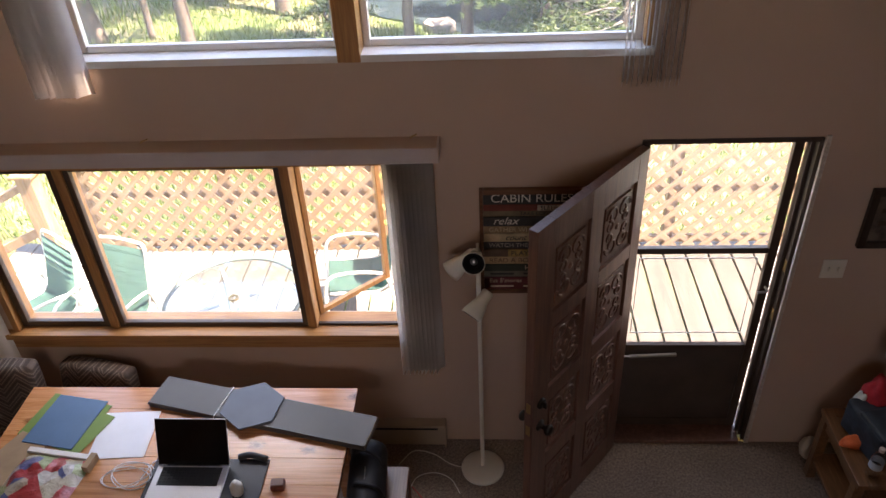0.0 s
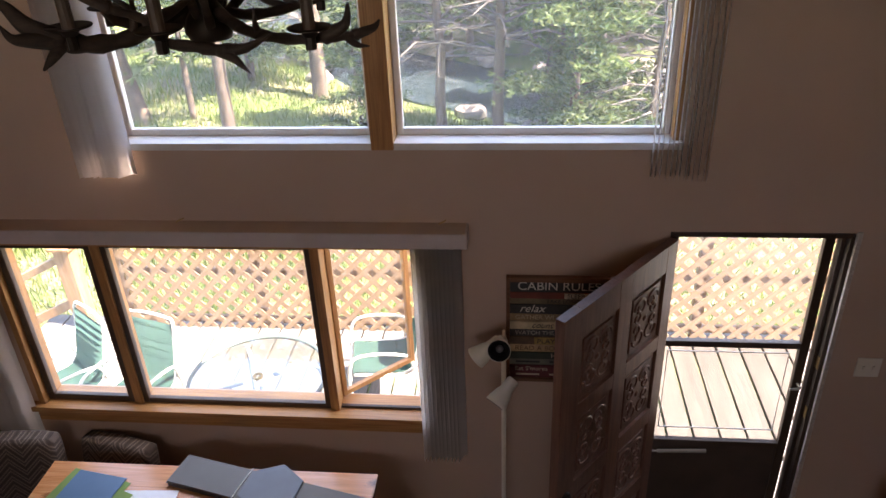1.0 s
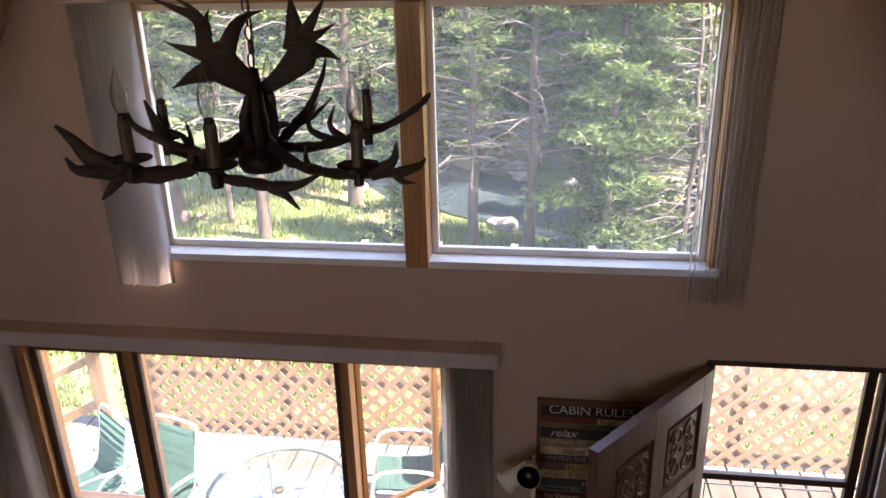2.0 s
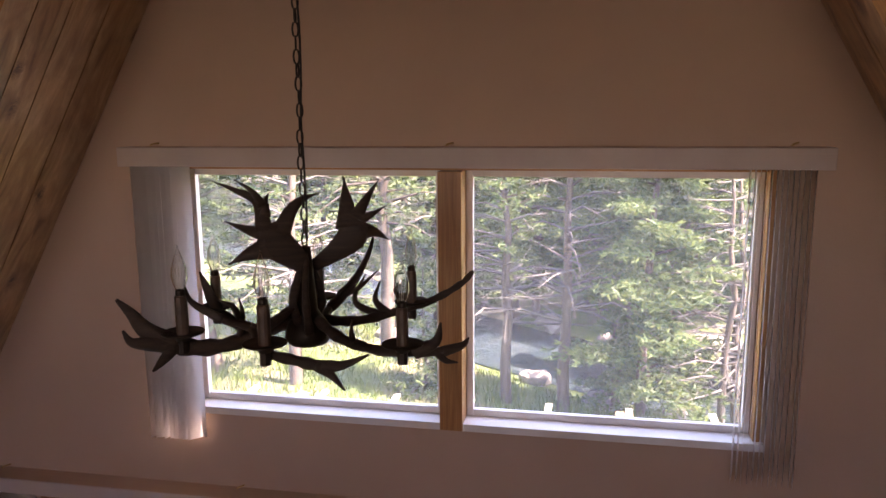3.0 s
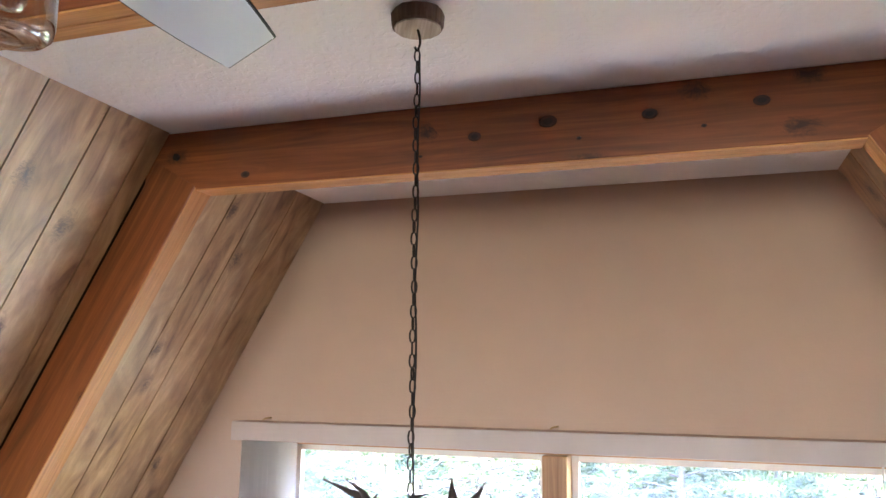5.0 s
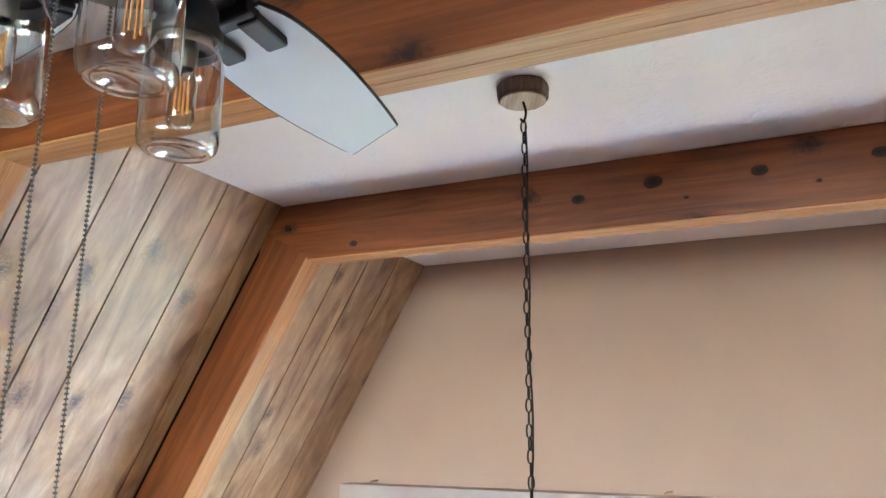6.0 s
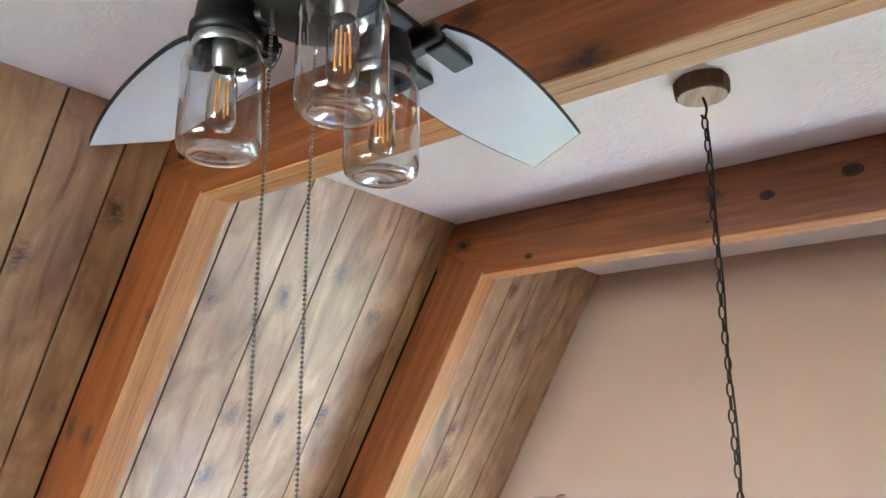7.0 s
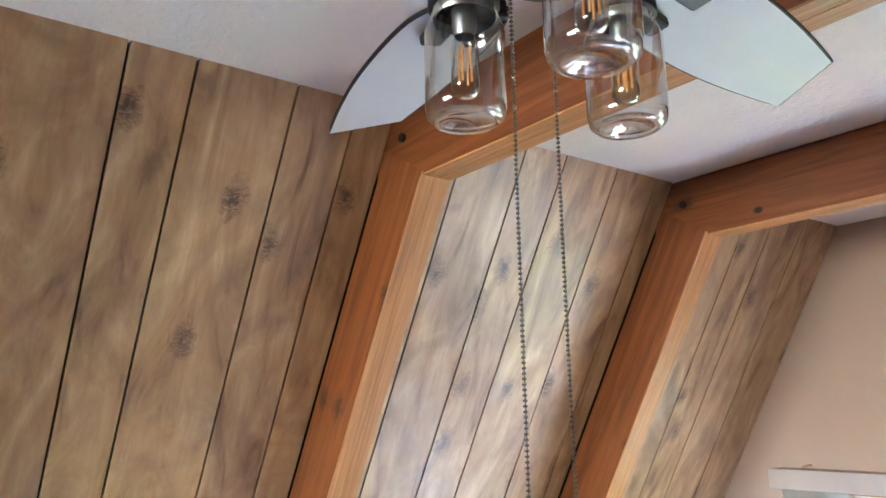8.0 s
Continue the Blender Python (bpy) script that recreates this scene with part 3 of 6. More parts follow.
# ---- valances and vertical blinds ----
def valance(xa, xb, za, zb, label):
    v = thing("valance", label=label, category="valance", group="valances")
    part("face_board", box((xa, -0.125, za), (xb, -0.115, zb), bevel=0.003), VALANCE, v)
    for x in (xa, xb - 0.01):
        part("return_board", box((x, -0.1145, za), (x + 0.01, -0.001, zb), bevel=0.002), VALANCE, v)
    part("head_rail", box((xa + 0.02, -0.075, zb - 0.06), (xb - 0.02, -0.030, zb - 0.008), bevel=0.004), LAMPWHITE, v, "cream aluminium head rail")
    part("dust_board", box((xa + 0.0102, -0.1148, zb - 0.006), (xb - 0.0102, -0.001, zb - 0.001)), WALL, v, "tan painted top board")
    n = max(3, round((xb - xa) / 0.88))
    for i in range(n):
        x = xa + 0.12 + (xb - xa - 0.24) * i / (n - 1)
        part("bracket", tube(smooth_line([(x - 0.016, -0.030, zb + 0.003), (x - 0.006, -0.024, zb + 0.010), (x + 0.008, -0.016, zb + 0.013), (x + 0.012, -0.003, zb + 0.012)], 4), 0.004, 6), BRASS, v, "small bent metal bracket")
    return v


valance(-2.42, 0.362, 2.007, 2.083, "pale valance box over the lower window")
valance(-1.465, 1.446, 3.612, 3.695, "pale valance box over the upper window")


def vane_stack(xa, xb, za, zb, n, seed, label, turn=64, bow=0.007, stray=6):
    st = thing("vertical_blind", label=label, category="blind", group="vertical blinds")
    rng = random.Random(seed)
    for i in range(n):
        x = xa + (xb - xa) * (i + 0.5) / n
        bm = bmesh.new()
        w = 0.089
        tw = radians(turn + rng.uniform(-stray, stray))
        cols = []
        for k in range(5):
            u = (k / 4 - 0.5) * w
            off = bow * (1 - (2 * k / 4 - 1) ** 2)
            cx, cy = u * math.cos(tw) - off * math.sin(tw), u * math.sin(tw) + off * math.cos(tw)
            lean = rng.uniform(-0.004, 0.004) if k == 0 else lean
            cols.append([bm.verts.new((x + cx + lean * (1 - j), -0.072 + cy * 0.9, za + (zb - za) * j + rng.uniform(-0.003, 0.003) * (1 - j))) for j in (0, 1)])
        for a, b in zip(cols, cols[1:]):
            bm.faces.new((a[0], b[0], b[1], a[1]))
        bmesh.ops.solidify(bm, geom=bm.faces[:], thickness=0.0012)
        part("vane", bm, VANE, st, smooth=True)
    return st


vane_stack(0.105, 0.315, 0.655, 2.06, 10, 1, "stacked off-white vertical blind vanes drawn aside", 62, 0.012, 3)
vane_stack(-2.34, -2.15, 0.655, 2.06, 10, 2, "stacked off-white vertical blind vanes drawn aside", 50, 0.012, 3)
vane_stack(-1.40, -1.19, 2.345, 3.64, 9, 3, "stacked off-white vertical blind vanes catching daylight", 36)
vane_stack(1.150, 1.405, 2.345, 3.64, 13, 4, "vertical blind vanes turned open, gathered at the side", 77, 0.0025, 2)

# ---- doorway: jamb, storm door, carved door standing open ----
door_1 = thing("door_1", label="doorway with dark jambs and a threshold", category="doorway", kind="structure")
x0, x1, z0, z1 = DOOR
JAMB = plain("dark brown jamb", (0.055, 0.035, 0.026), 0.5)
bars(door_1, "jamb", (x0, -0.006, 0), (x0 + 0.025, 0.15, z1 - 0.026), JAMB)
bars(door_1, "jamb", (x1 - 0.03, 0.012, 0), (x1, 0.15, z1 - 0.026), JAMB)
# light along the jamb's edge is given by a paler strip
bars(door_1, "jamb_edge", (x1 - 0.014, -0.012, 0.0), (x1 + 0.008, 0.010, z1 + 0.008), PALE_WOOD, "jamb edge coloured pale as a lit strip")
bars(door_1, "jamb_stop", (x1 - 0.05, 0.05, 0.0), (x1 - 0.0305, 0.09, z1 - 0.03), JAMB)
bars(door_1, "head", (x0, -0.006, z1 - 0.025), (x1 - 0.031, 0.15, z1), JAMB)
bars(door_1, "threshold", (x0 + 0.026, -0.02, 0.0), (x1 - 0.052, 0.15, 0.028), DOORWOOD, "worn wooden threshold")
for hz in (1.30, 0.98):
    bars(door_1, "strike_plate", (x1 - 0.034, 0.016, hz - 0.035), (x1 - 0.0302, 0.045, hz + 0.035), BRASS)

storm = thing("storm_door", label="dark brown storm door with two glass panes", category="door")
sx0, sx1 = x0 + 0.028, x1 - 0.055
for lo, hi in (((sx0, 0.10, 0.03), (sx0 + 0.035, 0.135, 2.015)), ((sx1 - 0.045, 0.10, 0.03), (sx1, 0.135, 2.015))):
    part("stile", box(lo, hi, bevel=0.003), SASH, storm)
for za, zb in ((1.985, 2.015), (1.325, 1.36), (0.655, 0.69), (0.03, 0.09)):
    part("rail", box((sx0 + 0.0355, 0.102, za), (sx1 - 0.0455, 0.133, zb), bevel=0.002), SASH, storm)
part("kick_panel", box((sx0 + 0.036, 0.11, 0.0905), (sx1 - 0.046, 0.122, 0.6545)), plain("brown sheet metal", (0.075, 0.05, 0.038), 0.5), storm, "brown metal kick panel")
part("closer", tube([(sx0 + 0.06, 0.085, 0.62), (sx0 + 0.32, 0.085, 0.633)], 0.011, 10), STEEL, storm, "silver door closer tube")
part("closer_arm", tube([(sx0 + 0.02, 0.09, 0.615), (sx0 + 0.06, 0.085, 0.62)], 0.006, 6), STEEL, storm)
part("handle", tube(smooth_line([(sx1 - 0.02, 0.098, 1.11), (sx1 - 0.02, 0.06, 1.11), (sx1 - 0.07, 0.055, 1.105)], 4), 0.007, 8), STEEL, storm, "small lever handle")
for za, zb in ((1.3605, 1.9845), (0.6905, 1.3245)):
    g = part("pane", box((sx0 + 0.036, 0.117, za), (sx1 - 0.046, 0.120, zb)), GLASS if za > 1 else thin_glass("grey storm glass", (0.72, 0.71, 0.69), 0.8), storm)
    g.visible_shadow = False
GR = (sx0 + 0.06, sx1 - 0.075, 0.75, 1.27)
bm = tube([(GR[0], 0.142, GR[2]), (GR[1], 0.142, GR[2]), (GR[1], 0.142, GR[3]), (GR[0], 0.142, GR[3])], 0.005, 6, closed=True)
part("grille", bm, WHITE, storm, "white wire push-bar grille")

HINGE, FREE = Vector((1.278, -0.03)), Vector((0.742, -0.70))
DW = (FREE - HINGE).length
leaf = thing("carved_door", (HINGE.x, HINGE.y, 0), "dark brown door with eight scroll-carved panels, standing open", "door", rz=math.degrees(math.atan2(FREE.y - HINGE.y, FREE.x - HINGE.x)))
# local x runs from the hinges to the free edge, local +y is the face seen from the room
D_T, DB, DTOP = 0.044, 0.012, 2.035
COLS = ((0.085, 0.365), (0.465, 0.735))
ROWS_Z = ((0.17, 0.54), (0.64, 1.01), (1.10, 1.47), (1.55, 1.90))
DW = 0.86
xs = [0, COLS[0][0], COLS[0][1], COLS[1][0], COLS[1][1], DW]
for xa, xb in ((0, COLS[0][0]), (COLS[0][1], COLS[1][0]), (COLS[1][1], DW)):
    part("stile", box((xa + 0.0003, 0, DB), (xb - 0.0003, D_T, DTOP), bevel=0.002), DOORWOOD, leaf)
zs = [DB] + [z for r in ROWS_Z for z in r] + [DTOP]
for xa, xb in COLS:
    for za, zb in zip(zs[::2], zs[1::2]):
        part("rail", box((xa, 0.0006, za), (xb, D_T - 0.0006, zb)), DOORWOOD, leaf)
    for za, zb in ROWS_Z:
        pn = part("panel", box((xa, 0.012, za), (xb, D_T - 0.016, zb)), DOORWOOD, leaf, "recessed panel with scroll carving")
        bm = bmesh.new()
        add_box(bm, (xa + 0.028, D_T - 0.017, za + 0.03), (xb - 0.028, D_T - 0.008, zb - 0.03), bevel=0.004)
        part("raised_field", bm, DOORWOOD, pn)
        bm = bmesh.new()
        cx, cz, w, h = (xa + xb) / 2, (za + zb) / 2, (xb - xa) * 0.5 - 0.045, (zb - za) * 0.5 - 0.045
        for sxx in (-1, 1):
            for szz in (-1, 1):
                for q in range(2):
                    pts = []
                    for k in range(15):
                        u = k / 14
                        ang = u * 2.3 * math.pi + q * 1.4
                        rad = (1 - 0.72 * u) * (0.052 if q == 0 else 0.034)
                        pts.append((cx + sxx * (w * (0.5 if q == 0 else 0.72) + rad * math.cos(ang)), D_T - 0.008, cz + szz * (h * (0.62 if q == 0 else 0.25) + rad * math.sin(ang))))
                    add_tube(bm, pts, (0.0075, 0.0055), 6)
        add_lathe(bm, [(0, 0.008), (0.012, 0.006), (0.018, 0)], 10, Matrix.Translation((cx, D_T - 0.009, cz)) @ Matrix.Rotation(radians(-90), 4, "X"))
        part("scroll_carving", bm, DOORWOOD, pn, smooth=True)


def knob_at(z, x, long):
    k = Matrix.Translation((x, D_T, z)) @ Matrix.Rotation(radians(-90), 4, "X")
    if long:
        return lathe([(0.03, 0), (0.03, 0.006), (0.012, 0.012), (0.012, 0.03), (0.026, 0.042), (0.029, 0.055), (0.02, 0.066), (0, 0.068)], 18, k)
    return lathe([(0.028, 0), (0.028, 0.012), (0.022, 0.016), (0, 0.017)], 18, k)


part("knob", knob_at(0.90, 0.795, True), IRON, leaf, "dark round door knob", smooth=True)
part("deadbolt", knob_at(1.05, 0.795, False), IRON, leaf, "dark deadbolt rose", smooth=True)
part("thumb_turn", box((0.790, D_T + 0.016, 1.032), (0.80, D_T + 0.034, 1.068), bevel=0.002), IRON, leaf)
kb = knob_at(0.90, 0.795, True)
kb.transform(Matrix.Translation((0, D_T, 0)) @ Matrix.Diagonal((1, -1, 1, 1)))
part("outer_knob", kb, IRON, leaf, smooth=True)
for z in (0.90, 1.05):
    part("latch_plate", box((DW, 0.010, z - 0.03), (DW + 0.002, D_T - 0.010, z + 0.03)), BRASS, leaf)
for z in (0.25, 1.03, 1.80):
    part("hinge", tube([(-0.006, D_T * 0.5, z - 0.045), (-0.006, D_T * 0.5, z + 0.045)], 0.006, 8), BRASS, leaf)

# ---- outside: deck, lattice fence, meadow, creek, forest ----
DECK_Z, FENCE_Y = -0.12, 2.2
deck = thing("deck", (0, 0, DECK_Z), "sun-bleached grey plank deck with dark gaps", "deck", kind="structure")
rng = random.Random(3)
proto = box((-0.084, 0.165, -0.038), (0.084, 2.33, 0.0), bevel=0.004)
first = None
for i in range(48):
    x = -3.6 + i * 0.184
    if first is None:
        first = part("board", proto, DECKWOOD, deck)
        ob = first
    else:
        ob = new("board", first.data)
        ob.parent = deck
    ob.location = (x, rng.uniform(-0.004, 0.004), rng.uniform(-0.003, 0.0))
part("joist", box((-3.7, 0.17, -0.25), (5.1, 0.21, -0.042)), POSTWOOD, deck)
part("joist", box((-3.7, 2.26, -0.25), (5.1, 2.30, -0.042)), POSTWOOD, deck)

fence = thing("lattice_fence", (0, FENCE_Y, DECK_Z), "tan cedar lattice fence along the deck edge", "fence")
FX0, FX1, FH = -2.82, 4.8, 1.76
for x in (-2.86, -1.63, -0.40, 0.83, 2.06, 3.29, 4.8):
    part("post", box((x - 0.045, 0.02, 0.0), (x + 0.045, 0.11, FH + 0.02), bevel=0.005), POSTWOOD, fence)
for z in (0.03, 0.52, 1.10, FH - 0.09):
    part("rail", box((FX0, 0.0205, z), (FX1, 0.055, z + 0.07), bevel=0.003), POSTWOOD, fence)
STEP = 0.150
for dirn, yy in ((-1, -0.008), (1, -0.0165)):
    n = int((FX1 - FX0 + FH) / STEP)
    for i in range(1, n):
        c = FX0 + i * STEP if dirn < 0 else FX0 - FH + i * STEP
        # x = c + dirn * z from z = 0 to FH, kept inside the panel
        pts = []
        for z in (0.0, FH):
            pts.append((c + dirn * z, z))
        (xa, za), (xb, zb) = pts
        if dirn > 0:
            if xa < FX0:
                za, xa = FX0 - c, FX0
            if xb > FX1:
                zb, xb = FX1 - c, FX1
        else:
            if xb < FX0:
                zb, xb = c - FX0, FX0
            if xa > FX1:
                za, xa = c - FX1, FX1
        ln = math.hypot(xb - xa, zb - za)
        if ln < 0.06:
            continue
        sl = part("slat", box((-ln / 2, -0.004, -0.022), (ln / 2, 0.004, 0.022)), LATTICE, fence)
        sl.matrix_local = Matrix.Translation(((xa + xb) / 2, yy, (za + zb) / 2)) @ Matrix.Rotation(-math.atan2(zb - za, xb - xa), 4, "Y")
# sticks coloured pale for the sun on the fence top
for i in range(12):
    x = -2.61 + i * 0.582
    part("cap_stick", box((x - 0.024, -0.03, FH + 0.021), (x + 0.024, 0.13, FH + 0.04), bevel=0.004), PALE_WOOD, fence, "stick laid across the top, coloured sunlit white")

rail = thing("stair_rail", (0, 0, 0), "weathered cedar stair post with a sloping rail", "railing")
part("post", box((-3.36, 2.14, -0.16), (-3.22, 2.28, 0.66), bevel=0.006), POSTWOOD, rail)
part("post_cap", box((-3.39, 2.11, 0.661), (-3.19, 2.31, 0.69), bevel=0.006), POSTWOOD, rail)
hr = part("handrail", box((0, -0.04, -0.03), (1.8, 0.04, 0.03), bevel=0.004), POSTWOOD, rail)
hr.matrix_local = Matrix.Translation((-3.36, 2.2, 0.55)) @ Matrix.Rotation(radians(180), 4, "Z") @ Matrix.Rotation(radians(26), 4, "Y")
hr = part("lower_rail", box((0, -0.02, -0.04), (1.8, 0.02, 0.04), bevel=0.004), POSTWOOD, rail)
hr.matrix_local = Matrix.Translation((-3.36, 2.2, 0.10)) @ Matrix.Rotation(radians(180), 4, "Z") @ Matrix.Rotation(radians(26), 4, "Y")

# patio set
def patio_table(at):
    t = thing("patio_table", at, "round pebbled-glass patio table with white metal rim", "table")
    R = 0.45
    part("glass_top", lathe([(0, 0.70), (R - 0.012, 0.70), (R - 0.012, 0.707), (0.025, 0.707), (0.022, 0.70)], 48), FROST, t)
    part("rim", tube([(R * math.cos(a), R * math.sin(a), 0.703) for a in (2 * math.pi * k / 48 for k in range(48))], 0.014, 8, closed=True), RIM, t, smooth=True)
    part("umbrella_ring", lathe([(0.02, 0.708), (0.034, 0.708), (0.034, 0.716), (0.02, 0.716)], 18), BRASS, t)
    for k in range(4):
        a = k * math.pi / 2 + 0.5
        c, s = math.cos(a), math.sin(a)
        part("leg", tube(smooth_line([(0.10 * c, 0.10 * s, 0.69), (0.38 * c, 0.38 * s, 0.67), (0.44 * c, 0.44 * s, 0.35), (0.47 * c, 0.47 * s, 0.0)], 6), 0.014, 8), PATIO, t, smooth=True)
    return t


def patio_chair(at, rz, label):
    c = thing("patio_chair", at, label, "chair", "patio chairs", rz=rz)
    c.scale = (0.9, 0.9, 0.82)
    for s in (-1, 1):
        part("side_frame", tube(smooth_line([(s * 0.27, 0.26, 0.0), (s * 0.27, 0.28, 0.40), (s * 0.28, 0.20, 0.62), (s * 0.28, -0.12, 0.62), (s * 0.27, -0.24, 0.50), (s * 0.27, -0.30, 0.0)], 6), 0.014, 8), PATIO, c, smooth=True)
    part("back_frame", tube(smooth_line([(-0.24, 0.24, 0.40), (-0.24, -0.22, 0.40), (-0.24, -0.34, 0.90), (-0.15, -0.36, 0.98), (0.15, -0.36, 0.98), (0.24, -0.34, 0.90), (0.24, -0.22, 0.40), (0.24, 0.24, 0.40)], 6), 0.014, 8), PATIO, c, smooth=True)
    part("front_bar", tube([(-0.27, 0.27, 0.36), (0.27, 0.27, 0.36)], 0.012, 8), PATIO, c)
    bm = bmesh.new()
    line = smooth_line([(0, 0.25, 0.41), (0, 0.0, 0.385), (0, -0.20, 0.40), (0, -0.27, 0.60), (0, -0.34, 0.93)], 5)
    vs = [[bm.verts.new((s * 0.225, p.y, p.z)) for s in (-1, 1)] for p in line]
    for a, b in zip(vs, vs[1:]):
        bm.faces.new((a[0], a[1], b[1], b[0]))
    bmesh.ops.solidify(bm, geom=bm.faces[:], thickness=0.004)
    part("sling", bm, SLING, c, "sea-green mesh sling", smooth=True)
    return c


patio_table((-1.10, 0.66, DECK_Z))
patio_chair((-2.16, 0.90, DECK_Z), 165, "white tubular patio chair with sea-green sling")
patio_chair((-2.74, 0.98, DECK_Z), 145, "white tubular patio chair turned beside another")
patio_chair((-0.42, 1.42, DECK_Z), 100, "white tubular patio chair with green sling by the door")

# ground: one sheet with a creek bed and a rising far bank
def creek_y(x):
    return 13.0 - 0.85 * max(-30.0, min(x, 12.0)) + 0.5 * math.sin(x * 0.5)


def ground_z(x, y):
    z = -1.15
    if y < 3.5:
        z = -1.15
    d = (y - creek_y(x)) * 0.76
    z -= 0.50 * math.exp(-(d / 1.9) ** 2)
    if d > 2.5:
        z += 0.10 * (d - 2.5) + 0.0022 * min(d - 2.5, 60) ** 2
    z += 0.10 * noise.noise((x * 0.35, y * 0.35, 0.3)) + 0.03 * noise.noise((x * 1.3, y * 1.3, 4.0))
    return min(z, 60)


def axis_steps(lo, hi, fine_lo, fine_hi, fine, grow=1.35):
    out = [fine_lo]
    while out[-1] < fine_hi:
        out.append(out[-1] + fine)
    st = fine
    while out[-1] < hi:
        st *= grow
        out.append(out[-1] + st)
    st, left = fine, [fine_lo]
    while left[-1] > lo:
        st *= grow
        left.append(left[-1] - st)
    return list(reversed(left[1:])) + out


gx, gy = axis_steps(-900, 900, -26, 22, 0.5), axis_steps(-900, 900, -2, 32, 0.5)
verts = [(x, y, ground_z(x, y) if y > -3 else -1.15) for y in gy for x in gx]
nx = len(gx)
faces = [(j * nx + i, j * nx + i + 1, (j + 1) * nx + i + 1, (j + 1) * nx + i) for j in range(len(gy) - 1) for i in range(nx - 1)]
tagged(sheet_of("ground", verts, faces, GROUND, smooth=True), "grassy meadow rising to a wooded bank", "ground", kind="structure")
wx = [-28 + i * 0.8 for i in range(50)]
verts, faces = [], []
for x in wx:
    c = creek_y(x)
    verts += [(x - 1.0, c - 1.15, -1.45), (x, c, -1.43), (x + 1.0, c + 1.15, -1.45)]
for i in range(len(wx) - 1):
    for k in range(2):
        a = i * 3 + k
        faces.append((a, a + 3, a + 4, a + 1))
tagged(sheet_of("water", verts, faces, WATER, smooth=True), "shallow creek with white water over stones", "creek", kind="structure")


def rock_mesh(seed):
    bm = bmesh.new()
    bmesh.ops.create_icosphere(bm, subdivisions=2, radius=1.0)
    for v in bm.verts:
        v.co *= 1 + 0.35 * noise.noise(v.co * 1.3 + Vector((seed * 7.1, 0, 0)))
        v.co.z *= 0.6
    me = bpy.data.meshes.new("rock")
    bm.to_mesh(me)
    bm.free()
    me.materials.append(ROCK)
    return me


rock_kinds = [rock_mesh(i) for i in range(4)]
rng = random.Random(11)
for i in range(60):
    x = rng.uniform(-10, 9)
    y = creek_y(x) + rng.choice((-2.0, 2.0, 2.3)) + rng.uniform(-0.7, 0.6)
    r = new("rock", rng.choice(rock_kinds))
    s = rng.uniform(0.12, 0.42)
    r.matrix_world = Matrix.Translation((x, y, ground_z(x, y) + s * 0.2)) @ Matrix.Rotation(rng.uniform(0, 6), 4, "Z") @ Matrix.Diagonal((s, s * rng.uniform(0.6, 1), s, 1))
    tagged(r, "rounded grey river rock on the creek bank", "rock", "creek rocks")


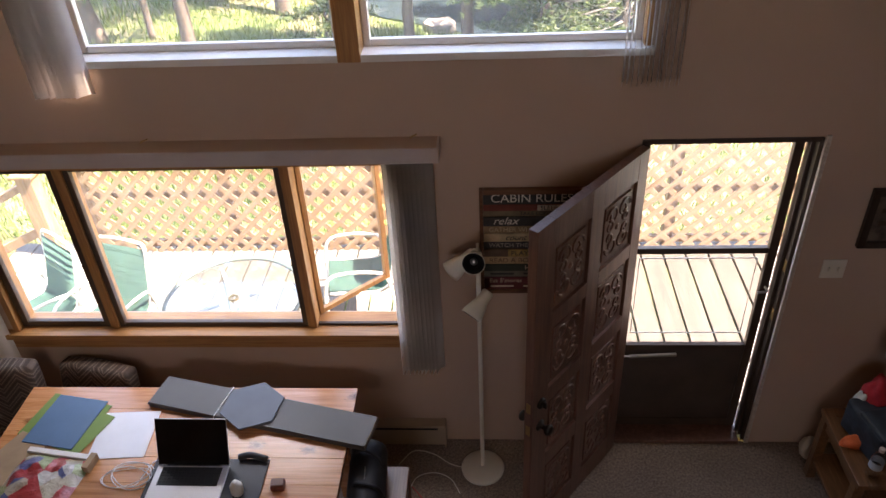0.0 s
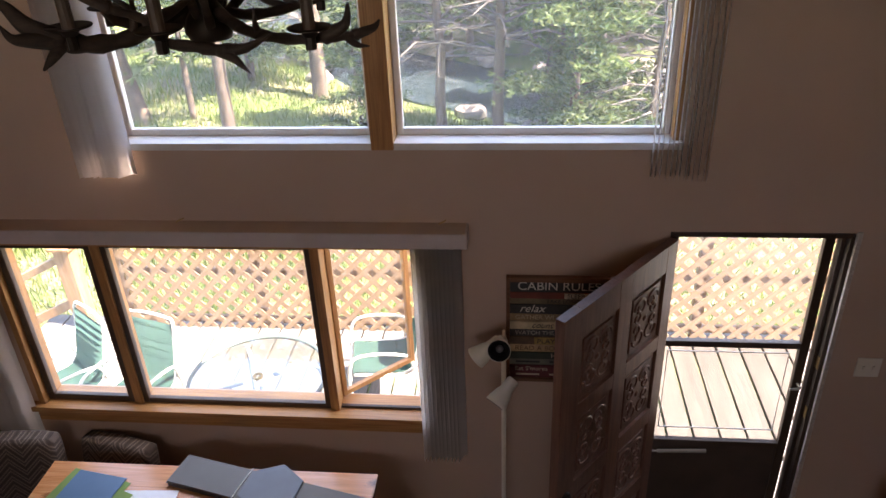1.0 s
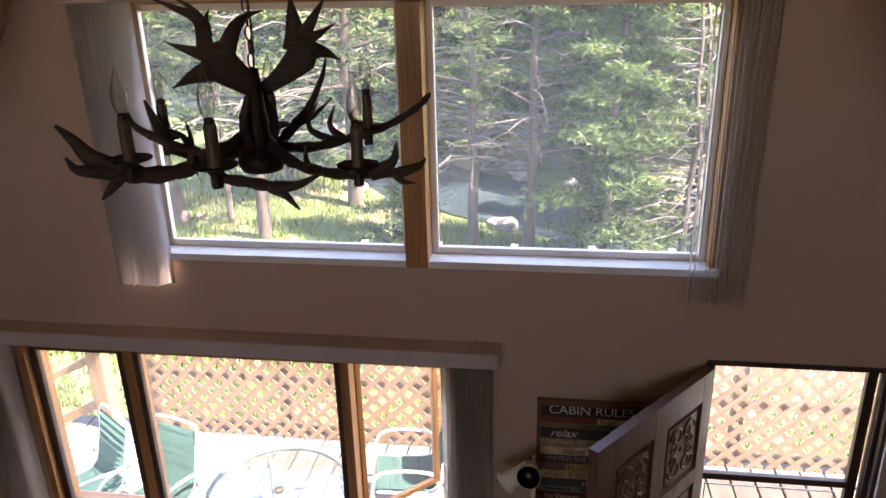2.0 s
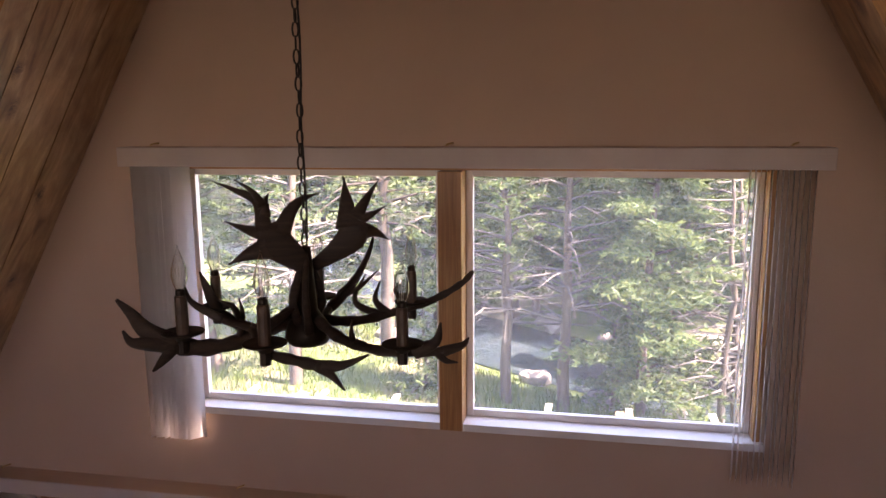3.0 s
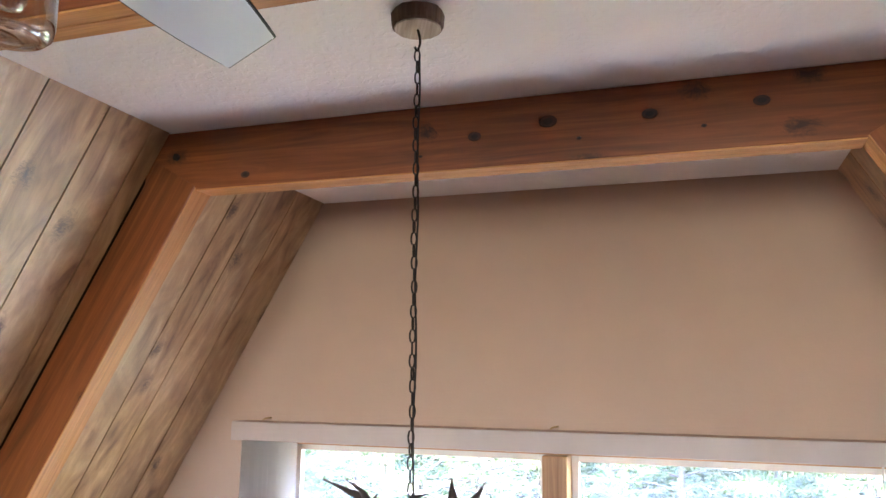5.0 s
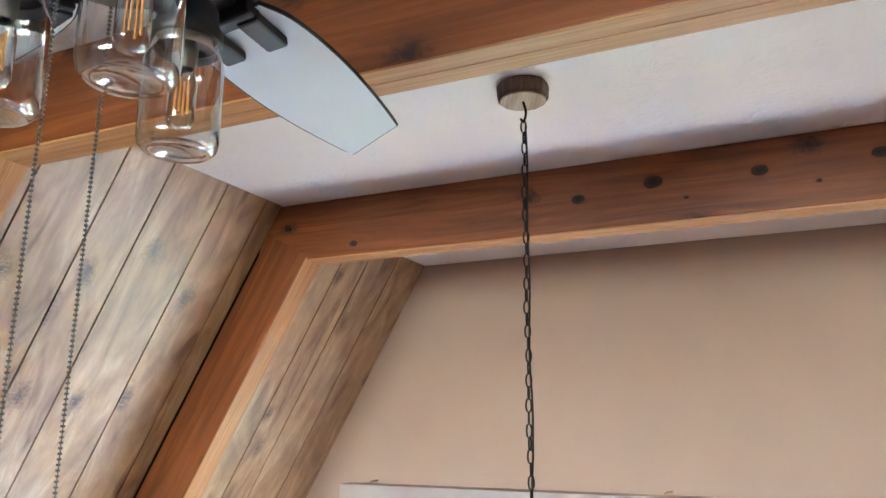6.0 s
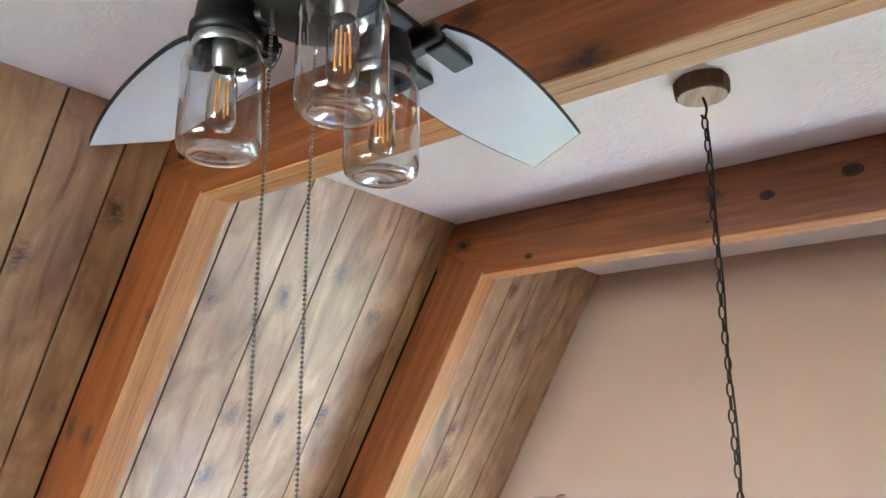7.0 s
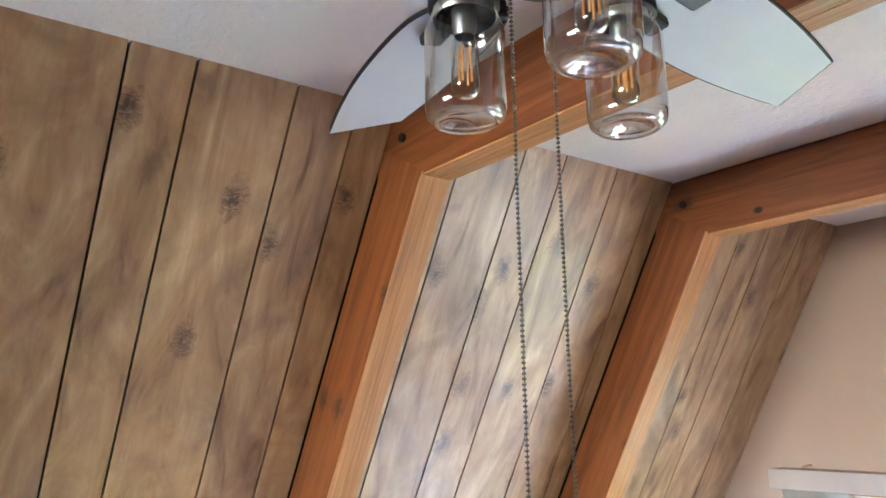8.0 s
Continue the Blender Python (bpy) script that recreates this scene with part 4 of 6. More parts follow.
# trees
def tree_meshes(seed, height, base_r, clear, reach, dead=0.25, tufts=26, tuft_size=1.0):
    """Trunk with limbs, and a crown of needle tufts carried by the limbs."""
    rng = random.Random(seed)
    bm = bmesh.new()
    bend = [Vector((rng.uniform(-0.12, 0.12), rng.uniform(-0.12, 0.12), 0)) * i * 0.25 for i in range(9)]
    line = [Vector((bend[i].x, bend[i].y, height * i / 8)) for i in range(9)]
    add_tube(bm, [line[0] - Vector((0, 0, 0.3))] + line, [base_r * 1.25] + [base_r * (1 - 0.92 * i / 8) for i in range(9)], 9)
    twig = bmesh.new()
    nv, nf = [], []

    def tuft(p, d, size):
        # a spray of narrow blades round a twig's tip
        for k in range(6):
            a = Vector((rng.gauss(0, 1), rng.gauss(0, 1), rng.gauss(0, 0.6))) + d * 0.7
            a.normalize()
            side = a.cross(Vector((rng.gauss(0, 1), rng.gauss(0, 1), rng.gauss(0, 1)))).normalized() * size * 0.17
            i0 = len(nv)
            tip = p + a * size
            nv.extend(((p - side)[:], (p + side)[:], (tip + side * 0.35)[:], (tip - side * 0.35)[:]))
            nf.append((i0, i0 + 1, i0 + 2, i0 + 3))

    z = clear
    while z < height * 0.97:
        rel = (z - clear) / (height - clear)
        for k in range(rng.choice((3, 4, 5))):
            ang = rng.uniform(0, 2 * math.pi)
            ln = reach * (1 - rel) ** 0.8 * rng.uniform(0.6, 1.15) + 0.18
            d = Vector((math.cos(ang), math.sin(ang), rng.uniform(-0.15, 0.30)))
            i = min(7, int(z / height * 8))
            p0 = line[i].lerp(line[i + 1], z / height * 8 - i)
            p1 = p0 + d * ln * 0.5 + Vector((0, 0, 0.05 * ln))
            p2 = p0 + d * ln + Vector((0, 0, rng.uniform(-0.18, 0.12) * ln))
            bare = rng.random() < (dead * (1.6 - 1.6 * rel) if rel < 0.9 else 0)
            tgt = twig if bare else bm
            add_tube(tgt, [p0, p1, p2], [0.018 * ln + 0.006, 0.010 * ln + 0.004, 0.003], 4)
            n = int(tufts * (0.35 + 0.65 * ln / (reach + 0.18)))
            for j in range(n if not bare else 11):
                u = rng.uniform(0.22, 1.05)
                q = p0.lerp(p1, u * 2) if u < 0.5 else p1.lerp(p2, u * 2 - 1)
                sp = Vector((rng.gauss(0, 1), rng.gauss(0, 1), rng.gauss(0, 0.35))) * 0.13 * ln
                if bare:
                    add_tube(twig, [q, q + sp * 1.6 + d * 0.12], [0.005, 0.002], 3)
                else:
                    tuft(q + sp, d, rng.uniform(0.08, 0.16) * tuft_size)
        z += rng.uniform(0.16, 0.30) * (1 + 0.6 * rel)
    tr = bpy.data.meshes.new("trunk")
    bm.to_mesh(tr)
    bm.free()
    tr.materials.append(BARK)
    tr.polygons.foreach_set("use_smooth", [True] * len(tr.polygons))
    tw = bpy.data.meshes.new("dead_twigs")
    twig.to_mesh(tw)
    twig.free()
    tw.materials.append(BARE)
    cr = bpy.data.meshes.new("crown")
    cr.from_pydata(nv, [], nf)
    cr.materials.append(NEEDLE)
    return tr, tw, cr


KINDS = {
    "full": tree_meshes(1, 6.8, 0.10, 0.70, 1.35, 0.15, 64, 0.9),
    "high": tree_meshes(2, 7.8, 0.13, 1.9, 1.5, 0.6, 24),
    "slim": tree_meshes(3, 6.6, 0.07, 1.3, 0.85, 0.35, 26),
    "bare": tree_meshes(4, 6.2, 0.07, 0.6, 1.0, 1.2, 20),
    "tall": tree_meshes(5, 8.8, 0.17, 2.6, 1.9, 0.3, 30),
    "bushy": tree_meshes(7, 7.0, 0.095, 0.6, 1.30, 0.10, 120, 0.85),
    "young": tree_meshes(6, 4.2, 0.05, 0.25, 0.95, 0.05, 30),
}
LABELS = {"bushy": "dense bright green pine with clumped needles", "full": "green pine with low spreading branches", "high": "pine with a bare grey lower trunk", "slim": "slim pine with sparse limbs",
          "bare": "thin tree with dead grey twigs", "tall": "tall pine with a thick dark trunk", "young": "young bushy pine"}


def tree(kind, x, y, s=1.0, rz=0.0, lean=0.0):
    t = thing("pine_tree", (x, y, ground_z(x, y) - 0.05), LABELS[kind] + " on the meadow", "tree", "forest")
    t.matrix_world = Matrix.Translation((x, y, ground_z(x, y) - 0.05)) @ Matrix.Rotation(lean, 4, "Y") @ Matrix.Rotation(rz, 4, "Z") @ Matrix.Diagonal((s, s, s, 1))
    for me in KINDS[kind]:
        o = new(me.name.split(".")[0], me)
        o.parent = t


for kind, x, y, s, lean in (("bushy", 1.46, 9.35, 1.0, 0), ("bushy", -0.7, 15.8, 1.2, 0), ("bushy", -5.3, 12.8, 1.0, 0), ("bushy", 2.4, 14.6, 1.2, 0), ("bushy", 0.6, 16.5, 1.2, 0), ("bushy", -3.2, 15.4, 1.2, 0), ("bushy", 4.2, 11.6, 1.0, 0), ("young", 1.0, 9.45, 0.55, 0.03), ("bare", 2.75, 9.3, 1.0, 0.02), ("bare", 3.05, 9.7, 1.1, -0.02), ("high", 0.2, 9.4, 0.85, 0),
                            ("high", -0.8, 9.6, 0.8, 0), ("high", -4.7, 9.6, 1.0, 0.02), ("tall", -6.6, 10.2, 1.0, -0.16), ("slim", -5.7, 10.4, 1.0, 0), ("tall", -3.6, 12.0, 1.0, 0),
                            ("young", -2.3, 9.8, 0.7, 0), ("slim", -2.9, 14.6, 1.2, 0), ("full", -1.2, 15.5, 1.1, 0), ("full", 1.6, 15.0, 1.15, 0), ("high", 3.0, 15.6, 1.0, 0)):
    tree(kind, x, y, s, x * 1.7, lean)
rng = random.Random(21)
for i in range(80):
    y = rng.uniform(14.5, 46)
    x = rng.uniform(-0.62 * (y + 4), 0.42 * (y + 4))
    tree(rng.choice(("full", "high", "slim", "tall", "bare", "full", "young")), x, y, rng.uniform(0.85, 1.35), rng.uniform(0, 6))

# grass blades on the meadow
rng = random.Random(5)
gv, gf = [], []
for i in range(45000):
    y = 3.2 + 13.0 * rng.random()
    x = rng.uniform(-0.95 * (y + 2.5), 0.62 * (y + 2.5))
    c = creek_y(x)
    if y > c - 2.2:
        continue
    h = rng.uniform(0.10, 0.30) * (1.5 if noise.noise((x * 0.5, y * 0.5, 9.0)) > 0.15 else 0.8)
    a = rng.uniform(0, 6.28)
    z = ground_z(x, y) - 0.02
    lx, ly = rng.gauss(0, 0.3) * h, rng.gauss(0, 0.3) * h
    k = len(gv)
    gv += [(x - 0.012 * math.cos(a), y - 0.012 * math.sin(a), z), (x + 0.012 * math.cos(a), y + 0.012 * math.sin(a), z), (x + lx, y + ly, z + h)]
    gf.append((k, k + 1, k + 2))
tagged(sheet_of("meadow_grass", gv, gf, GRASS), "sunlit green meadow grass with dry blades", "grass", kind="stuff")

# ---- antler chandelier ----
CH = Vector((0.0, -1.70, 0.0))
chandelier = thing("chandelier", (CH.x, CH.y, CEIL_Z), "dark brown antler chandelier with six candle bulbs on a chain", "chandelier", rz=25.0)
DZ = -CEIL_Z
bm = lathe([(0, -0.036), (0.054, -0.036), (0.058, -0.031), (0.060, -0.004), (0.058, 0.0), (0, 0.0)], 14)
for v in bm.verts:
    v.co.x *= 1 + 0.05 * math.sin(v.co.y * 90)
part("canopy", bm, wood("bark-edged log slice", (0.06, 0.034, 0.02), (0.12, 0.07, 0.042), (0.22, 0.15, 0.10), 0.7, axis=2, grain=1.5), chandelier, "round slice of log with bark edge")
part("canopy_face", lathe([(0, -0.0395), (0.052, -0.0395), (0.053, -0.0365), (0, -0.0365)], 14), wood("pale cut wood", (0.36, 0.28, 0.20), (0.50, 0.41, 0.31), (0.62, 0.54, 0.44), 0.7, axis=1), chandelier, "pale cut face of the log slice")
part("hook", tube(smooth_line([(0, 0, -0.038), (0.006, 0, -0.066), (0, 0, -0.088), (-0.006, 0, -0.08)], 4), 0.003, 6), IRON, chandelier)
link = tube([(0.0058 * math.cos(a), 0, 0.021 * math.sin(a) if abs(math.sin(a)) < 0.5 else math.copysign(0.011 + 0.0085 * abs(math.sin(a)), math.sin(a))) for a in (2 * math.pi * k / 14 for k in range(14))], 0.0021, 5, closed=True)
first = None
n_links = 42
z_top, z_bot = -0.10, 3.56 + DZ
for i in range(n_links):
    z = z_top + (z_bot - z_top) * i / (n_links - 1)
    if first is None:
        first = part("chain_link", link, IRON, chandelier, smooth=True)
        ob = first
    else:
        ob = new("chain_link", first.data)
        ob.parent = chandelier
    sway = 0.0012 * math.sin(i * 0.7)
    ob.matrix_local = Matrix.Translation((sway, 0, z)) @ Matrix.Rotation(radians(90 * (i % 2) + 20 * math.sin(i)), 4, "Z") @ Matrix.Diagonal((1, 1, 0.68, 1))
part("cord", tube(smooth_line([(0.002 * math.sin(i * 1.9) + 0.005, 0.004 * math.cos(i * 1.3), z_top + (z_bot - z_top) * i / 12) for i in range(13)], 3), 0.0022, 5), BLACK, chandelier, "thin black cord along the chain")
part("hub", lathe([(0, 3.366 + DZ), (0.04, 3.37 + DZ), (0.048, 3.385 + DZ), (0.042, 3.41 + DZ), (0.022, 3.44 + DZ), (0.016, 3.52 + DZ), (0.012, 3.57 + DZ), (0, 3.575 + DZ)], 16), IRON, chandelier, "dark turned metal hub", smooth=True)


def antler(path, radii, tines, name="antler"):
    """A beam with tines, each (where along the beam, points after it, radius)."""
    bm = bmesh.new()
    line = smooth_line(path, 6)
    m = len(line)
    rr = [radii[0] + (radii[1] - radii[0]) * (i / (m - 1)) for i in range(m)]
    rr = [0.70 * r * (1 + 0.13 * math.sin(i * 1.7)) for i, r in enumerate(rr)]
    rr[-1] = max(rr[-1] * 0.4, 0.002)
    add_tube(bm, line, rr, 8)
    for u, pts, r in tines:
        p0 = line[min(m - 1, int(u * (m - 1)))]
        tl = smooth_line([p0] + [Vector(p) for p in pts], 5)
        k = len(tl)
        add_tube(bm, tl, [r * (1 - 0.85 * (i / (k - 1)) ** 1.3) for i in range(k)], 7)
    ob = part(name, bm, ANTLER, chandelier, smooth=True)
    ob.location = (0, 0, DZ)
    return ob


def palm(spine, widths, tines, y, turn):
    """A broad flat antler blade: a wide flattened beam with pointed tines along its rim."""
    bm = bmesh.new()
    across = Vector((0, 1, 0))
    line = smooth_line([(x, 0, z) for x, z in spine], 5)
    m = len(line)
    wd = [widths[min(len(widths) - 2, int(i / (m - 1) * (len(widths) - 1)))] for i in range(m)]
    for i in range(m):
        u = i / (m - 1) * (len(widths) - 1)
        k = min(len(widths) - 2, int(u))
        wd[i] = widths[k] + (widths[k + 1] - widths[k]) * (u - k)
    add_tube(bm, line, wd, 12, flat=(across, 0.22))
    for pts, r in tines:
        tl = smooth_line([(x, 0.012 * i, z) for i, (x, z) in enumerate(pts)], 6)
        k = len(tl)
        add_tube(bm, tl, [r * max(0.08, 1 - (i / (k - 1)) ** 0.9) for i in range(k)], 8, flat=(across, 0.40))
    ob = part("palmate_antler", bm, ANTLER, chandelier, "broad flat moose-like antler blade", smooth=True)
    ob.matrix_local = Matrix.Translation((0, y, DZ)) @ Matrix.Rotation(turn, 4, "Z")
    return ob


# two broad blades rising from the hub
palm([(0.005, 3.520), (-0.023, 3.554), (-0.060, 3.589), (-0.072, 3.624)], (0.011, 0.025, 0.036, 0.018),
     [([(-0.080, 3.610), (-0.086, 3.665), (-0.126, 3.690), (-0.172, 3.711)], 0.018), ([(-0.080, 3.660), (-0.097, 3.688), (-0.128, 3.711)], 0.012), ([(-0.084, 3.606), (-0.120, 3.618), (-0.151, 3.632)], 0.015),
      ([(-0.070, 3.578), (-0.112, 3.564), (-0.147, 3.546)], 0.026), ([(-0.050, 3.600), (-0.023, 3.647), (0.006, 3.668), (0.040, 3.676)], 0.022), ([(-0.076, 3.640), (-0.072, 3.668), (-0.062, 3.684)], 0.012)], -0.02, radians(8))
palm([(0.008, 3.520), (0.055, 3.550), (0.097, 3.585), (0.112, 3.620)], (0.011, 0.019, 0.031, 0.020),
     [([(0.092, 3.605), (0.088, 3.659), (0.084, 3.706)], 0.028), ([(0.106, 3.625), (0.132, 3.666), (0.155, 3.700)], 0.017), ([(0.116, 3.620), (0.143, 3.632), (0.172, 3.648)], 0.013), ([(0.108, 3.598), (0.143, 3.593), (0.174, 3.574)], 0.024)], 0.02, radians(-10))
antler([(-0.012, -0.02, 3.40), (-0.030, -0.03, 3.46), (-0.012, -0.02, 3.53)], (0.015, 0.011), [])
antler([(0.014, 0.02, 3.40), (0.032, 0.02, 3.46), (0.012, 0.02, 3.53)], (0.015, 0.011), [])
antler([(0.0, -0.05, 3.40), (-0.006, -0.055, 3.48), (0.002, -0.01, 3.56)], (0.013, 0.008), [])

# six candles round the hub: angle, radius, saucer height
SPOTS = ((207, 0.262, 3.44), (138, 0.25, 3.415), (250, 0.262, 3.445), (79, 0.245, 3.405), (307, 0.262, 3.412), (17, 0.245, 3.42))


def spread(ang, r, z, twist=0.0):
    a = radians(ang + twist)
    return (r * math.cos(a), r * math.sin(a), z)


CUTS = (
    # long left antler ending in a broad hand of tines
    dict(path=[spread(212, 0.029, 3.448), spread(209, 0.126, 3.410), spread(206, 0.213, 3.403), spread(203, 0.281, 3.420)], r=(0.017, 0.026),
         tines=[(0.97, [spread(200, 0.315, 3.448), spread(199, 0.338, 3.482), spread(199, 0.362, 3.512)], 0.021), (0.98, [spread(203, 0.325, 3.430), spread(203, 0.349, 3.438), spread(203, 0.361, 3.460)], 0.016), (0.95, [spread(206, 0.301, 3.396), spread(206, 0.320, 3.380)], 0.013), (0.45, [spread(215, 0.155, 3.458), spread(217, 0.165, 3.498)], 0.008)]),
    dict(path=[spread(138, 0.030, 3.412), spread(142, 0.120, 3.382), spread(140, 0.220, 3.397), spread(135, 0.280, 3.422)], r=(0.018, 0.020),
         tines=[(0.8, [spread(144, 0.250, 3.462), spread(146, 0.260, 3.502)], 0.015), (0.98, [spread(132, 0.310, 3.432), spread(130, 0.330, 3.462)], 0.012), (0.5, [spread(150, 0.170, 3.432), spread(154, 0.200, 3.452)], 0.010)]),
    dict(path=[spread(223, 0.220, 3.470), spread(229, 0.170, 3.443), spread(247, 0.230, 3.423), spread(263, 0.270, 3.418), spread(272, 0.300, 3.413)], r=(0.010, 0.016),
         tines=[(0.98, [spread(277, 0.310, 3.418), spread(283, 0.340, 3.440)], 0.012), (0.92, [spread(273, 0.310, 3.403), spread(276, 0.335, 3.383)], 0.011), (0.0, [spread(209, 0.245, 3.498), spread(205, 0.250, 3.528)], 0.009), (0.3, [spread(231, 0.100, 3.443), spread(233, 0.040, 3.453)], 0.014)]),
    dict(path=[spread(79, 0.030, 3.412), spread(72, 0.120, 3.387), spread(70, 0.220, 3.397), spread(66, 0.280, 3.422)], r=(0.017, 0.014),
         tines=[(0.6, [spread(58, 0.220, 3.442), spread(52, 0.260, 3.512), spread(50, 0.270, 3.557)], 0.012), (0.85, [spread(60, 0.270, 3.422), spread(52, 0.300, 3.462)], 0.010), (0.98, [spread(64, 0.310, 3.442), spread(60, 0.330, 3.472)], 0.009)]),
    dict(path=[spread(307, 0.030, 3.422), spread(308, 0.100, 3.394), spread(312, 0.190, 3.384), spread(316, 0.260, 3.388), spread(322, 0.315, 3.388)], r=(0.017, 0.013),
         tines=[(0.97, [spread(326, 0.335, 3.396), spread(328, 0.345, 3.409)], 0.011), (0.78, [spread(318, 0.300, 3.412), spread(320, 0.305, 3.447)], 0.015), (0.92, [spread(320, 0.315, 3.374), spread(322, 0.335, 3.369)], 0.009), (0.35, [spread(306, 0.130, 3.412), spread(305, 0.135, 3.442)], 0.008)]),
    dict(path=[spread(17, 0.030, 3.412), spread(20, 0.120, 3.397), spread(17, 0.220, 3.407), spread(11, 0.290, 3.430), spread(8, 0.345, 3.462), spread(7, 0.372, 3.490)], r=(0.017, 0.009),
         tines=[(0.35, [spread(26, 0.170, 3.432), spread(28, 0.190, 3.472)], 0.010), (0.3, [spread(34, 0.130, 3.432), spread(40, 0.180, 3.482)], 0.010), (0.5, [spread(24, 0.220, 3.442), spread(22, 0.235, 3.467)], 0.008)]),
)
for c in CUTS:
    antler(c["path"], c["r"], c["tines"])
for ang, r, z in SPOTS:
    p = spread(ang, r, z + DZ)
    at = Matrix.Translation(p)
    cd = part("candle", lathe([(0, 0.0), (0.0115, 0.0), (0.012, 0.07), (0.010, 0.073), (0, 0.073)], 12), CANDLE, chandelier, "brown candle sleeve with a clear bulb")
    cd.matrix_local = at
    for v in cd.data.vertices:
        v.co.x *= 1 + 0.08 * math.sin(v.co.z * 160)
    part("saucer", lathe([(0, -0.012), (0.012, -0.012), (0.016, -0.004), (0.038, 0.002), (0.039, 0.005), (0.014, 0.001), (0, 0.001)], 18), IRON, cd, "dark drip saucer", smooth=True)
    part("stem", lathe([(0.010, -0.035), (0.010, -0.012)], 8), IRON, cd)
    part("bulb_base", lathe([(0.0085, 0.0732), (0.0085, 0.082), (0.007, 0.084)], 12), IRON, cd)
    part("bulb", lathe([(0.0075, 0.083), (0.012, 0.094), (0.0145, 0.108), (0.0135, 0.124), (0.008, 0.142), (0.003, 0.156), (0.0012, 0.166), (0, 0.167)], 16), BULB_GLASS, cd, "clear flame-shaped filament bulb", smooth=True)
    fb = bmesh.new()
    for k in range(4):
        a = k * math.pi / 2
        add_tube(fb, [(0.003 * math.cos(a), 0.003 * math.sin(a), 0.086), (0.006 * math.cos(a), 0.006 * math.sin(a), 0.126)], 0.0006, 4)
    part("filament", fb, PALE_WOOD, cd)

# ---- ceiling fan ----
FX, FY, FZ = 0.0, -2.813, 4.385
fan = thing("ceiling_fan", (FX, FY, CEIL_Z), "black ceiling fan with silver-white blades and jar lights", "ceiling fan")
F0 = FZ - CEIL_Z
part("canopy", lathe([(0, 0), (0.07, 0), (0.065, -0.03), (0.03, -0.06), (0, -0.06)], 24), BLACK, fan, smooth=True)
part("downrod", lathe([(0.012, -0.05), (0.012, F0 + 0.10)], 12), BLACK, fan)
part("motor_housing", lathe([(0, F0 + 0.11), (0.06, F0 + 0.11), (0.105, F0 + 0.085), (0.115, F0 + 0.05), (0.105, F0 + 0.015), (0.07, F0 + 0.008), (0, F0 + 0.008)], 32), BLACK, fan, "black motor housing", smooth=True)
part("switch_housing", lathe([(0.05, F0 + 0.008), (0.055, F0 - 0.02), (0.05, F0 - 0.048), (0.025, F0 - 0.06), (0, F0 - 0.062)], 28), BLACK, fan, "black switch cup", smooth=True)
for k in range(5):
    a = 95.2 + 72 * k
    turn = Matrix.Rotation(radians(a), 4, "Z")
    pitch = Matrix.Rotation(radians(-9), 4, "X")
    left = smooth_line([(0.16, 0.042, 0), (0.20, 0.062, 0), (0.27, 0.071, 0), (0.36, 0.073, 0), (0.46, 0.066, 0), (0.574, 0.051, 0)], 4)
    right = smooth_line([(0.16, -0.046, 0), (0.20, -0.060, 0), (0.26, -0.066, 0), (0.34, -0.066, 0), (0.43, -0.060, 0), (0.521, -0.050, 0)], 4)
    outline = [(p.x, p.y) for p in left] + [(p.x, p.y) for p in reversed(right)]
    bm = bmesh.new()
    vs = [bm.verts.new((x, y, 0)) for x, y in outline]
    f = bm.faces.new(vs)
    r = bmesh.ops.extrude_face_region(bm, geom=[f])
    for v in [g for g in r["geom"] if isinstance(g, bmesh.types.BMVert)]:
        v.co.z += 0.006
    bmesh.ops.recalc_face_normals(bm, faces=bm.faces)
    b = part("blade", bm, BLADE, fan, "silver-white blade with dark rim")
    b.matrix_local = Matrix.Translation((0, 0, F0)) @ turn @ pitch
    part("rim", tube([(x, y, 0.003) for x, y in outline], 0.0034, 6, closed=True), BLACK, b)
    arm = bmesh.new()
    add_box(arm, (0.07, -0.022, 0.004), (0.17, 0.022, 0.014), bevel=0.003)
    add_box(arm, (0.16, -0.042, -0.016), (0.225, -0.014, -0.002), bevel=0.004)
    add_box(arm, (0.16, 0.014, -0.016), (0.225, 0.042, -0.002), bevel=0.004)
    add_box(arm, (0.150, -0.040, -0.012), (0.172, 0.040, 0.012), bevel=0.004)
    part("blade_arm", arm, BLACK, b, "black slotted blade arm")

